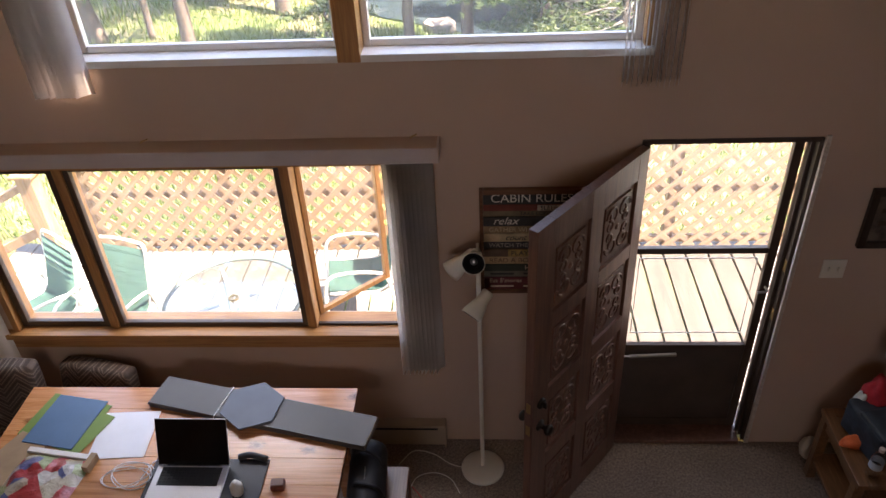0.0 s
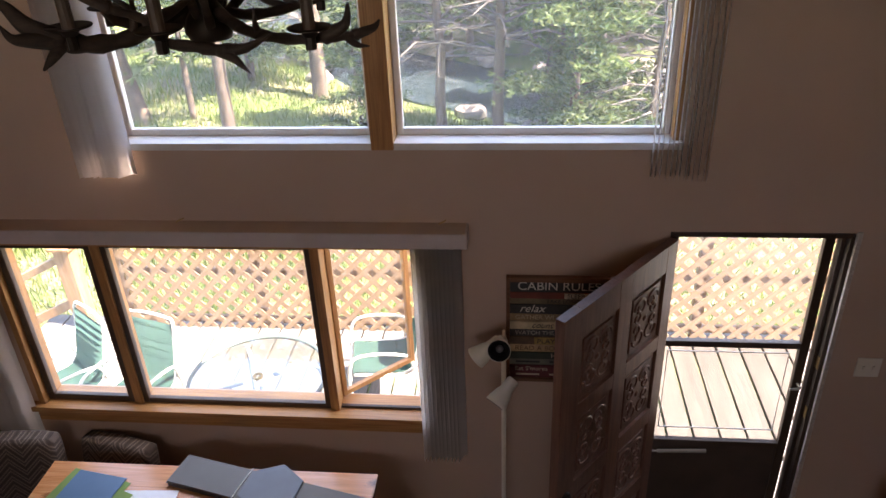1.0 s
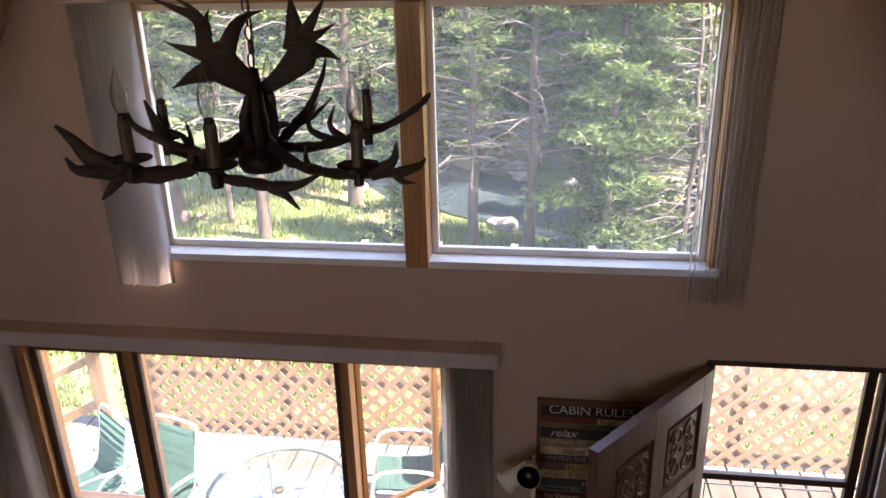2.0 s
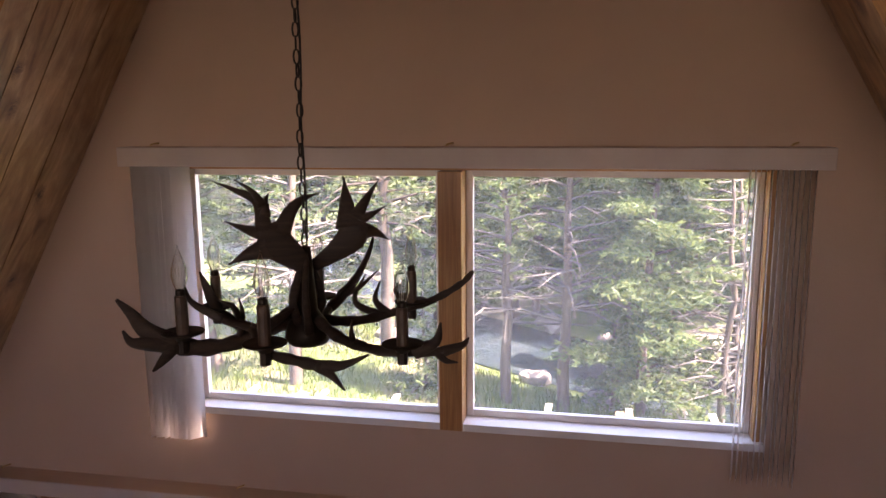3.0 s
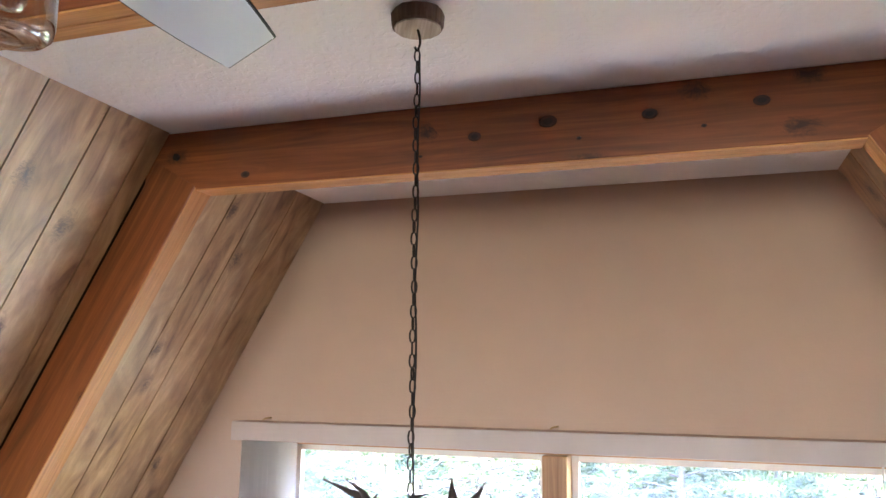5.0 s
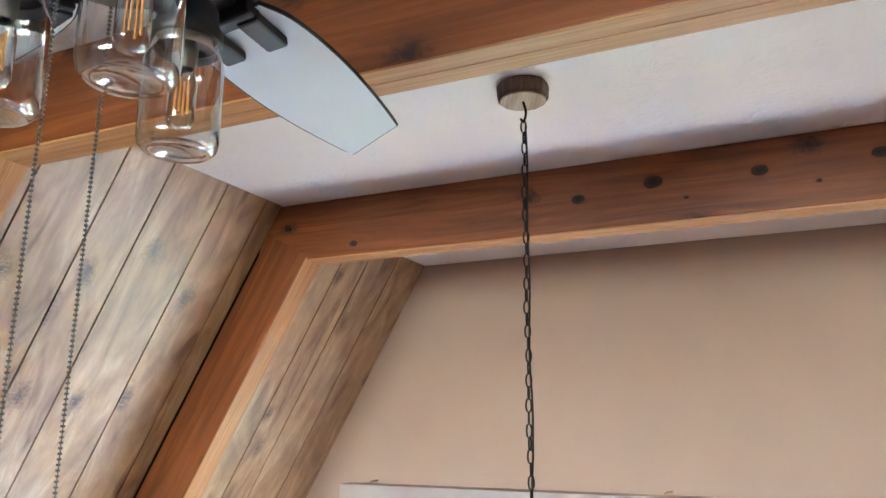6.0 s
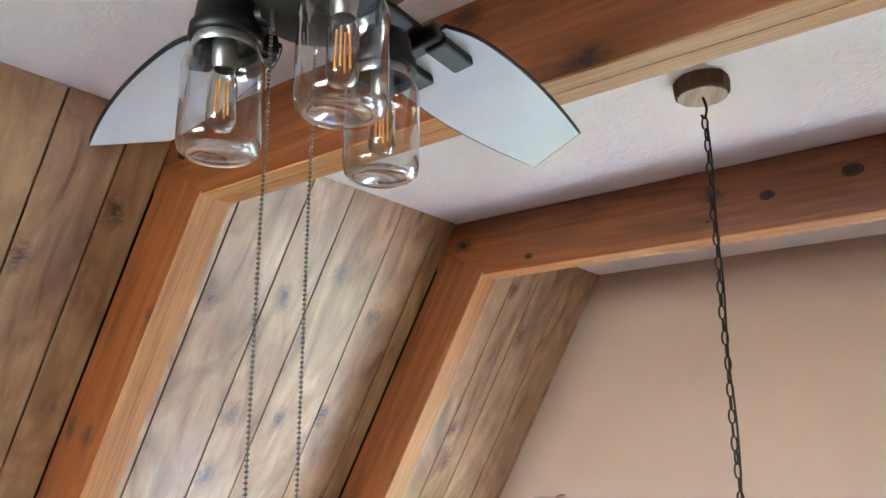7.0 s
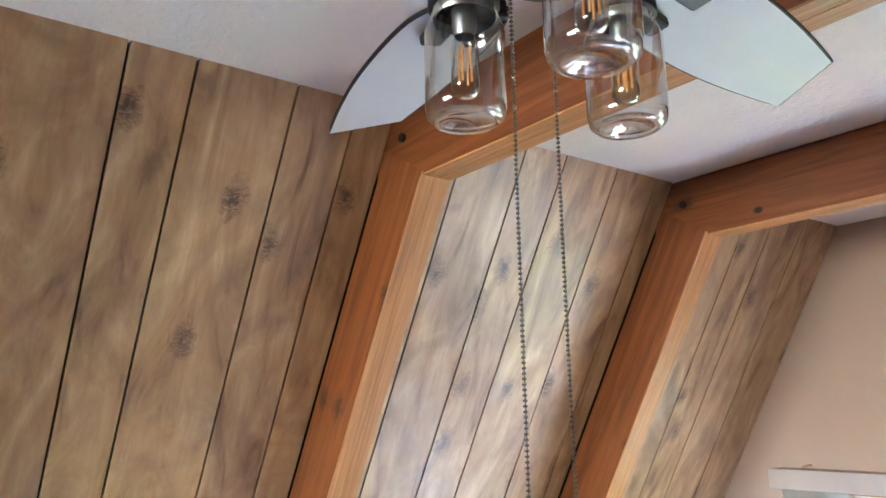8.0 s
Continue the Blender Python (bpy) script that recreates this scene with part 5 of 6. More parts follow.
JARS = ((-0.070, -0.047), (0.083, -0.042), (0.005, 0.090))
JAR_Z = 4.203
JAR_GLASS = thin_glass("clear jar glass", (0.955, 0.96, 0.955), 1.7, 2.0)
for jx, jy in JARS:
    jl = Matrix.Translation((jx, jy, JAR_Z - CEIL_Z))
    lt = part("lamp_socket", lathe([(0, 0.157), (0.027, 0.157), (0.031, 0.150), (0.033, 0.130), (0.037, 0.127), (0.0375, 0.116), (0.036, 0.114), (0.012, 0.114), (0, 0.114)], 28), BLACK, fan, "black jar lid socket", smooth=True)
    lt.matrix_local = jl @ Matrix.Diagonal((0.93, 0.93, 1.0, 1))
    d = Vector((jx, jy, 0)).normalized()
    ar = tube(smooth_line([(-jx + d.x * 0.03, -jy + d.y * 0.03, 0.135), (-d.x * 0.04, -d.y * 0.04, 0.140), (0, 0, 0.142)], 5), 0.011, 8)
    part("lamp_arm", ar, BLACK, lt, smooth=True)
    outer = [(0.034, 0.116), (0.034, 0.106), (0.0375, 0.100), (0.041, 0.090), (0.041, 0.014), (0.039, 0.005), (0.033, 0.0), (0.025, 0.001), (0.018, 0.004), (0, 0.005)]
    jar = part("jar", lathe(outer[::-1], 40), JAR_GLASS, lt, "clear glass preserving jar", smooth=True)
    part("jar_floor", lathe([(0, 0.011), (0.016, 0.010), (0.028, 0.006), (0.036, 0.006), (0.0375, 0.010)], 36), JAR_GLASS, lt, "thick glass base", smooth=True)
    part("neck_ring", lathe([(0.0325, 0.115), (0.0335, 0.112), (0.0335, 0.106), (0.0325, 0.104)], 32), STEEL, lt, "grey metal ring in the jar neck", smooth=True)
    part("bulb_collar", lathe([(0.013, 0.115), (0.013, 0.098), (0.0105, 0.086)], 16), STEEL, lt, smooth=True)
    part("bulb", lathe([(0, 0.025), (0.011, 0.027), (0.0145, 0.034), (0.0145, 0.072), (0.0125, 0.080), (0.010, 0.088)], 20), BULB_GLASS, lt, "clear tubular filament bulb", smooth=True)
    for k in range(4):
        a = k * math.pi / 2 + 0.5
        part("filament", tube([(0.006 * math.cos(a), 0.006 * math.sin(a), 0.076), (0.007 * math.cos(a), 0.007 * math.sin(a), 0.040)], 0.0013, 6), FILAMENT, lt, "orange filament rod")

for px, py, top, bot in ((-0.012, -0.04, F0 - 0.035, 3.62 - CEIL_Z), (-0.020, 0.02, F0 - 0.035, 3.60 - CEIL_Z)):
    bm = bmesh.new()
    n = int((top - bot) / 0.0043)
    for i in range(n):
        z = top - i * 0.0043
        add_lathe(bm, [(0, 0.0014), (0.0020, 0.0007), (0.0020, -0.0007), (0, -0.0014)], 5, Matrix.Translation((px, py, z)))
    add_tube(bm, [(px, py, top), (px, py, bot)], 0.0006, 4)
    part("pull_chain", bm, PULL, fan, "bronze bead pull chain")

# ---- floor lamp ----
lampo = thing("floor_lamp", (0.53, -0.22, 0.0), "cream enamel floor lamp with three swivel heads", "floor lamp")
part("base", lathe([(0, 0.0), (0.125, 0.0), (0.127, 0.012), (0.118, 0.022), (0.05, 0.030), (0.018, 0.036), (0, 0.036)], 40), LAMPWHITE, lampo, smooth=True)
part("pole", lathe([(0.0115, 0.03), (0.0115, 1.60), (0.007, 1.605), (0.007, 1.63), (0, 1.632)], 14), LAMPWHITE, lampo, smooth=True)


def lamp_head(z, direction, off):
    d = Vector(direction).normalized()
    q = d.to_track_quat("Z", "Y").to_matrix().to_4x4()
    hd = part("lamp_head", lathe([(0, -0.075), (0.024, -0.075), (0.030, -0.068), (0.031, -0.015), (0.040, 0.005), (0.052, 0.055), (0.055, 0.075), (0.052, 0.075), (0.036, 0.01), (0, 0.0)], 26), LAMPWHITE, lampo, "cream cone-shaped swivel head", smooth=True)
    hd.matrix_local = Matrix.Translation(off) @ q
    part("shade_inside", lathe([(0.0515, 0.074), (0.035, 0.012), (0, 0.006)], 26), BLACK, hd, "dark louvred opening", smooth=True)
    part("bulb", lathe([(0, 0.062), (0.014, 0.058), (0.018, 0.045), (0.012, 0.02), (0, 0.015)], 14), STEEL, hd, smooth=True)
    part("knuckle", tube([Vector(off), Vector((0, 0, z))], 0.007, 8), BRASS, lampo)


lamp_head(1.575, (-0.05, -1.0, 0.32), (-0.015, -0.045, 1.575))
lamp_head(1.52, (-0.75, -0.15, -0.62), (-0.075, -0.005, 1.525))
lamp_head(1.30, (-0.55, -0.55, -0.55), (0.005, -0.045, 1.30))
part("cord", tube(smooth_line([(-0.12, 0.0, 0.006), (-0.20, 0.03, 0.005), (-0.30, 0.10, 0.005), (-0.42, 0.12, 0.005), (-0.5, 0.02, 0.005)], 8), 0.0035, 6), LAMPWHITE, lampo, "cream lamp cord on the carpet")

# ---- sign ----
sign = thing("wall_sign", (0.0, 0.0, 0.0), "wooden plank sign with painted cabin rules", "sign")
SX0, SX1, SZ0, SZ1 = 0.537, 1.097, 1.178, 1.805
FRAMEWOOD = wood("reddish sign frame", (0.10, 0.04, 0.018), (0.17, 0.07, 0.03), (0.24, 0.11, 0.05), 0.5, axis=0)
part("frame_side", box((SX0, -0.032, SZ0), (SX0 + 0.018, -0.001, SZ1), bevel=0.002), FRAMEWOOD, sign)
part("frame_side", box((SX1 - 0.018, -0.032, SZ0), (SX1, -0.001, SZ1), bevel=0.002), FRAMEWOOD, sign)
part("frame_top", box((SX0 + 0.0185, -0.032, SZ1 - 0.026), (SX1 - 0.0185, -0.001, SZ1), bevel=0.002), FRAMEWOOD, sign)
part("frame_bottom", box((SX0 + 0.0185, -0.032, SZ0), (SX1 - 0.0185, -0.001, SZ0 + 0.018), bevel=0.002), FRAMEWOOD, sign)
CREAM, INK, GOLD = (0.62, 0.54, 0.42), (0.03, 0.026, 0.024), (0.36, 0.24, 0.07)
LINES = (
    ((0.028, 0.027, 0.028), "CABIN RULES", (0.70, 0.68, 0.62), 0.056, 0.03, 0),
    ((0.19, 0.04, 0.025), "SLEEP", INK, 0.034, 0.27, CREAM),
    ((0.17, 0.13, 0.07), "TAKE LONG", INK, 0.030, 0.17, 0),
    ((0.04, 0.038, 0.036), "relax", (0.66, 0.62, 0.55), 0.062, 0.04, 0),
    ((0.30, 0.20, 0.10), "GATHER WI", (0.55, 0.44, 0.28), 0.036, 0.02, 0),
    ((0.55, 0.42, 0.25), "count", INK, 0.046, 0.10, 0),
    ((0.055, 0.05, 0.05), "WATCH THE SU", (0.42, 0.39, 0.35), 0.034, 0.02, 0),
    ((0.12, 0.07, 0.04), "PLAY", INK, 0.040, 0.13, GOLD),
    ((0.46, 0.31, 0.16), "READ A BO", (0.16, 0.085, 0.04), 0.040, 0.02, 0),
    ((0.035, 0.045, 0.03), "HI", (0.60, 0.50, 0.40), 0.040, 0.20, 0),
    ((0.14, 0.14, 0.11), "", INK, 0.03, 0.03, 0),
    ((0.13, 0.025, 0.03), "Eat S'mores", CREAM, 0.036, 0.02, 0),
    ((0.11, 0.02, 0.022), "", CREAM, 0.03, 0.0, 0),
)
heights = [0.058, 0.036, 0.034, 0.052, 0.044, 0.046, 0.044, 0.048, 0.046, 0.040, 0.040, 0.038, 0.040]
hs = (SZ1 - 0.026 - SZ0 - 0.018) / sum(heights)
zt = SZ1 - 0.026
paints = {}


def paint(c):
    if c not in paints:
        paints[c] = plain("sign paint", c, 0.6, vary=0.16, scale=18)
    return paints[c]


for (col, words, ink, size, xo, plate), h in zip(LINES, heights):
    h *= hs
    rngy = -0.018 - 0.003 * (len(words) % 3)
    bd = part("board", box((SX0 + 0.0185, rngy, zt - h + 0.0008), (SX1 - 0.0185, -0.001, zt - 0.0008), bevel=0.0012), paint(col), sign)
    if plate:
        part("plate", box((SX0 + 0.01 + xo, rngy - 0.003, zt - h + 0.004), (SX0 + 0.06 + xo + size * 3.6, rngy - 0.0002, zt - 0.004)), paint(plate), bd)
    if words:
        cu = bpy.data.curves.new("lettering", "FONT")
        cu.body, cu.size, cu.extrude = words, size * 0.98, 0.0006
        cu.materials.append(paint(ink))
        tx = new("lettering", cu)
        tx.parent = bd
        shear = 0.35 if words in ("relax", "count") else 0.0
        cu.shear = shear
        if words == "CABIN RULES":
            cu.size, cu.space_character = 0.066, 1.0
        tx.matrix_world = pose(SX0 + 0.024 + xo, rngy - (0.0042 if plate else 0.0012), zt - h + h * 0.24, 90, 0, 0)
    else:
        for k in range(2):
            part("bar", box((SX0 + 0.05 + 0.17 * k, rngy - 0.0015, zt - h * 0.62), (SX0 + 0.17 + 0.17 * k, rngy - 0.0002, zt - h * 0.38)), paint(ink), bd)
    zt -= h

# ---- heater, switch, picture ----
heat = thing("baseboard_heater", (0, 0, 0), "beige electric baseboard heater under the window", "heater")
part("body", box((-2.0, -0.055, 0.01), (0.298, -0.001, 0.17), bevel=0.004), HEATER, heat)
part("top_lip", box((-2.0, -0.068, 0.171), (0.30, -0.001, 0.19), bevel=0.004), HEATER, heat)
part("slot", box((-1.96, -0.058, 0.145), (0.26, -0.0555, 0.165)), BLACK, heat, "dark outlet slot")
part("end_cap", box((0.2985, -0.07, 0.005), (0.31, -0.001, 0.192), bevel=0.003), HEATER, heat)
sw = thing("light_switch", (2.302, 0, 1.305), "off-white double light switch plate", "switch")
part("plate", box((-0.058, -0.007, -0.057), (0.058, -0.0005, 0.057), bevel=0.003), LAMPWHITE, sw)
for s in (-0.023, 0.023):
    part("toggle", box((s - 0.005, -0.016, -0.010), (s + 0.005, -0.0072, 0.012), bevel=0.002), LAMPWHITE, sw)
pic = thing("picture_frame", (2.56, 0, 1.61), "dark framed picture with a pale print", "picture")
DARKF = plain("dark brown frame", (0.035, 0.02, 0.014), 0.45)
part("frame_side", box((-0.19, -0.03, -0.165), (-0.155, -0.001, 0.165), bevel=0.003), DARKF, pic)
part("frame_side", box((0.155, -0.03, -0.165), (0.19, -0.001, 0.165), bevel=0.003), DARKF, pic)
part("frame_rail", box((-0.1545, -0.03, 0.13), (0.1545, -0.001, 0.165), bevel=0.003), DARKF, pic)
part("frame_rail", box((-0.1545, -0.03, -0.165), (0.1545, -0.001, -0.13), bevel=0.003), DARKF, pic)
part("print", box((-0.1545, -0.012, -0.1295), (0.1545, -0.001, 0.1295)), plain("grey-brown print", (0.13, 0.10, 0.08), 0.5, vary=0.35, scale=14), pic, "grey-brown print")
part("bar", box((-0.12, -0.014, 0.03), (0.10, -0.0122, 0.055)), CANDLE, pic)
part("bar", box((-0.12, -0.014, -0.04), (0.06, -0.0122, -0.015)), CANDLE, pic)

# ---- dining table and what lies on it ----
TZ = 0.76
table = thing("dining_table", (0, 0, 0), "lacquered knotty pine dining table", "table")
for i in range(6):
    ya = -0.31 - i * 0.155
    part("tabletop_board", box((-1.91, ya - 0.1545, TZ - 0.035), (-0.122, ya, TZ), bevel=0.0015), PINE, table)
for x in (-1.80, -0.24):
    for y in (-0.40, -1.14):
        part("leg", box((x - 0.035, y - 0.035, 0), (x + 0.035, y + 0.035, TZ - 0.0355), bevel=0.004), PINE, table)
for y in (-0.37, -1.17):
    part("apron", box((-1.76, y - 0.011, TZ - 0.135), (-0.28, y + 0.011, TZ - 0.036)), PINE, table)


def slab(name, cx, cy, z, w, d, h, rz, material, label, category, bevel=0.001, group=""):
    ob = part(name, box((-w / 2, -d / 2, 0), (w / 2, d / 2, h), bevel=bevel), material)
    ob.matrix_world = pose(cx, cy, z, 0, 0, rz)
    return tagged(ob, label, category, group)


BLUE = plain("blue card", (0.075, 0.16, 0.27), 0.55, vary=0.05)
GREEN = plain("green card", (0.16, 0.26, 0.055), 0.6, vary=0.06)
PAPER = plain("white paper", (0.80, 0.82, 0.85), 0.6, vary=0.03)
slab("green_folder", -1.62, -0.545, TZ, 0.36, 0.29, 0.006, -14, GREEN, "green card folder under a blue one", "folder")
slab("green_folder", -1.56, -0.60, TZ + 0.0065, 0.33, 0.27, 0.004, -20, GREEN, "green card folder under a blue one", "folder")
slab("blue_folder", -1.605, -0.565, TZ + 0.011, 0.285, 0.325, 0.006, -9.5, BLUE, "matte blue card folder lying flat", "folder")
slab("white_sheet", -1.265, -0.640, TZ + 0.001, 0.285, 0.30, 0.004, 3.5, PAPER, "stack of blank white paper", "paper")
GREYB = plain("dark warm-grey laminate", (0.088, 0.084, 0.079), 0.5, vary=0.06, scale=5)
EDGE = plain("pale core edge", (0.45, 0.40, 0.34), 0.7)
stack = thing("flooring_plank_stack", (-0.595, -0.495, TZ), "stack of dark grey flooring planks tied with a white band", "planks", rz=-13.4)
for i in range(4):
    o = 0.006 * math.sin(i * 2.1)
    part("plank", box((-0.605 + o, -0.098 + o * 0.4, 0.002 + i * 0.0085), (0.605 + o, 0.098 + o * 0.4, 0.0098 + i * 0.0085), bevel=0.0008), GREYB, stack)
part("band", tube([(-0.215, -0.106, 0.002), (-0.212, -0.106, 0.040), (-0.212, 0.106, 0.040), (-0.215, 0.106, 0.002)], 0.003, 6, closed=True), WHITE, stack, "white tie band")
part("end_edge", box((0.6055, -0.095, 0.004), (0.6085, 0.095, 0.033)), EDGE, stack, "pale cut end")
hexa = bmesh.new()
add_lathe(hexa, [(0, 0), (0.165, 0), (0.166, 0.004), (0.164, 0.008), (0, 0.008)], 6)
hx = tagged(part("hexagon_tile", hexa, plain("slate blue-grey tile", (0.085, 0.105, 0.135), 0.5, vary=0.07)), "slate blue-grey hexagonal tile sample", "tile")
hx.matrix_world = pose(-0.642, -0.475, TZ + 0.038, 0, 0, 20)

# laptop
ALU = plain("silver aluminium", (0.60, 0.60, 0.62), 0.35, 0.7, vary=0.02)
KEY = plain("black key", (0.015, 0.015, 0.016), 0.5)
lap = thing("laptop", (-0.835, -0.845, TZ + 0.012), "open silver laptop with a black screen", "laptop")
part("base", box((-0.175, -0.242, 0.0), (0.175, 0.0, 0.014), bevel=0.003), ALU, lap)
deckp = part("keyboard_well", box((-0.145, -0.118, 0.0142), (0.145, -0.012, 0.0148)), KEY, lap, "black keyboard")
for r in range(6):
    n = 14
    for k in range(n):
        x = -0.142 + k * 0.284 / n
        y = -0.014 - r * 0.0172
        part("key", box((x + 0.001, y - 0.0155, 0.0149), (x + 0.284 / n - 0.001, y - 0.001, 0.0162)), KEY, deckp)
part("trackpad", box((-0.055, -0.225, 0.0142), (0.055, -0.13, 0.0147)), ALU, lap)
lid = part("screen", box((-0.175, -0.003, 0.0), (0.175, 0.003, 0.238), bevel=0.002), ALU, lap, "silver lid")
lid.matrix_local = Matrix.Translation((0, 0.004, 0.012)) @ Matrix.Rotation(radians(-24), 4, "X")
part("display", box((-0.172, -0.0042, 0.004), (0.172, -0.0031, 0.235)), plain("black glass display", (0.004, 0.004, 0.005), 0.12, vary=0.0), lid, "black glossy display")
part("hinge", tube([(-0.13, 0.002, 0.012), (0.13, 0.002, 0.012)], 0.006, 8), KEY, lap)

pad = slab("black_tray", -0.76, -0.99, TZ, 0.56, 0.40, 0.010, 0, plain("black rubber", (0.016, 0.017, 0.02), 0.4), "black padded tray under the laptop", "tray", 0.004)
tr = part("tray_wall", tube(smooth_line([(0.27, 0.19, 0.02), (0.19, 0.205, 0.03), (0.13, 0.20, 0.02)], 5), 0.016, 8), KEY, pad, smooth=True)
mouse = part("white_charger", lathe([(0, 0), (0.026, 0), (0.030, 0.010), (0.030, 0.05), (0.024, 0.062), (0.014, 0.066), (0.014, 0.078), (0, 0.080)], 24), WHITE, smooth=True)
tagged(mouse, "small rounded white plastic device on the tray", "device")
mouse.matrix_world = pose(-0.585, -0.985, TZ + 0.010, 0, 0, 20)
lc = part("leather_case", box((-0.032, -0.026, 0), (0.032, 0.026, 0.038), bevel=0.008), plain("brown leather", (0.20, 0.055, 0.03), 0.4, vary=0.2, scale=40), smooth=False)
tagged(lc, "small brown leather case", "case")
lc.matrix_world = pose(-0.405, -0.945, TZ, 0, 0, 6)
part("flap", box((-0.026, -0.020, 0.0385), (0.026, 0.020, 0.041), bevel=0.001), plain("worn tan leather", (0.24, 0.11, 0.07), 0.45), lc)

rng = random.Random(9)
pts = []
for k in range(40):
    a = k * 0.62
    r = 0.075 + 0.02 * math.sin(k * 0.9)
    pts.append((-1.14 + r * 1.35 * math.cos(a) + 0.01 * math.sin(k), -0.90 + r * math.sin(a) * 0.85, TZ + 0.004 + 0.012 * abs(math.sin(k * 0.37))))
pts += [(-1.06, -0.83, TZ + 0.004), (-1.02, -0.80, TZ + 0.01), (-0.985, -0.85, TZ + 0.02)]
tagged(part("charging_cable", tube(smooth_line(pts, 4), 0.0025, 6), WHITE, smooth=True), "coiled white charging cable", "cable")

card = plain("brown cardboard", (0.36, 0.24, 0.14), 0.8, vary=0.12)
cb = slab("cardboard_sleeve", -1.80, -0.86, TZ, 0.20, 0.42, 0.012, -24, card, "torn brown cardboard packaging", "packaging", 0.002)
bag = bmesh.new()
bmesh.ops.create_grid(bag, x_segments=26, y_segments=26, size=1.0)
for v in bag.verts:
    x, y = v.co.x, v.co.y
    dome = max(0.0, (1 - abs(x) ** 3) * (1 - abs(y) ** 3))
    v.co = Vector((x * 0.185, y * 0.17, 0.004 + 0.055 * dome * (0.8 + 0.35 * noise.noise((x * 2.5, y * 2.5, 1.0))) + 0.010 * noise.noise((x * 7, y * 7, 5.0)) * dome))


def patches(name):
    m, t, b = nodes_of(name)
    v = coords(t)
    vo = t.nodes.new("ShaderNodeTexVoronoi")
    vo.inputs["Scale"].default_value = 13
    t.links.new(v, vo.inputs["Vector"])
    sep = t.nodes.new("ShaderNodeSeparateColor")
    t.links.new(vo.outputs["Color"], sep.inputs[0])
    r = ramp_node(t, [(0.0, (0.45, 0.40, 0.30)), (0.25, (0.42, 0.05, 0.05)), (0.42, (0.10, 0.12, 0.26)), (0.6, (0.5, 0.48, 0.44)), (0.8, (0.30, 0.36, 0.16))])
    r.color_ramp.interpolation = "CONSTANT"
    t.links.new(sep.outputs[0], r.inputs[0])
    t.links.new(r.outputs[0], b.inputs["Base Color"])
    b.inputs["Roughness"].default_value = 0.3
    b.inputs["Coat Weight"].default_value = 0.8
    b.inputs["Coat Roughness"].default_value = 0.08
    bump(t, b, noise_tex(t, v, 30, 5, 0.6, 1.0), 0.7, 0.01)
    return m


pb = tagged(part("plastic_bag", bag, patches("crinkled printed plastic"), smooth=True), "clear plastic bag of folded colourful fabric", "bag")
pb.matrix_world = pose(-1.555, -0.955, TZ + 0.002, 0, 0, -8)
part("header_strip", box((-0.18, 0.165, 0.004), (0.185, 0.195, 0.022), bevel=0.003), WHITE, pb, "white header strip")
part("end_card", box((0.17, 0.10, 0.002), (0.20, 0.19, 0.045), bevel=0.001), card, pb, "brown card end")

# chairs behind the table with woven chevron cloth
def chevron(name):
    m, t, b = nodes_of(name)
    v = coords(t)
    sep = t.nodes.new("ShaderNodeSeparateXYZ")
    t.links.new(v, sep.inputs[0])
    pp = t.nodes.new("ShaderNodeMath")
    pp.operation = "PINGPONG"
    pp.inputs[1].default_value = 0.085
    t.links.new(sep.outputs[0], pp.inputs[0])
    ad = t.nodes.new("ShaderNodeMath")
    t.links.new(pp.outputs[0], ad.inputs[0])
    t.links.new(sep.outputs[2], ad.inputs[1])
    p2 = t.nodes.new("ShaderNodeMath")
    p2.operation = "PINGPONG"
    p2.inputs[1].default_value = 0.028
    t.links.new(ad.outputs[0], p2.inputs[0])
    mu = t.nodes.new("ShaderNodeMath")
    mu.operation = "MULTIPLY"
    mu.inputs[1].default_value = 36
    t.links.new(p2.outputs[0], mu.inputs[0])
    r = ramp_node(t, [(0.0, (0.06, 0.040, 0.030)), (0.3, (0.11, 0.077, 0.058)), (0.55, (0.20, 0.155, 0.12)), (0.75, (0.085, 0.06, 0.048))])
    r.color_ramp.interpolation = "CONSTANT"
    t.links.new(mu.outputs[0], r.inputs[0])
    t.links.new(r.outputs[0], b.inputs["Base Color"])
    b.inputs["Roughness"].default_value = 0.95
    bump(t, b, noise_tex(t, v, 250, 2), 0.5, 0.003)
    return m


CHEV = chevron("brown woven chevron cloth")


def cushion(at, w, d, h, rz, label):
    bm = box((-w / 2, -d / 2, 0), (w / 2, d / 2, h))
    bmesh.ops.subdivide_edges(bm, edges=bm.edges[:], cuts=5, use_grid_fill=True)
    for v in bm.verts:
        u, q = 2 * v.co.x / w, 2 * (v.co.z / h - 0.5)
        v.co.y *= 1.15 - 0.35 * (u * u + q * q) * 0.5
        v.co.z -= 0.05 * h * u * u * max(q, 0)
        v.co += Vector((0, 0, 0.008)) * noise.noise(v.co * 9)
    c = tagged(part("back_cushion", bm, CHEV, smooth=True), label, "cushion", "chevron cushions")
    c.matrix_world = pose(*at, -10, 0, rz)
    c.modifiers.new("soften", "BEVEL").width = 0.02
    return c


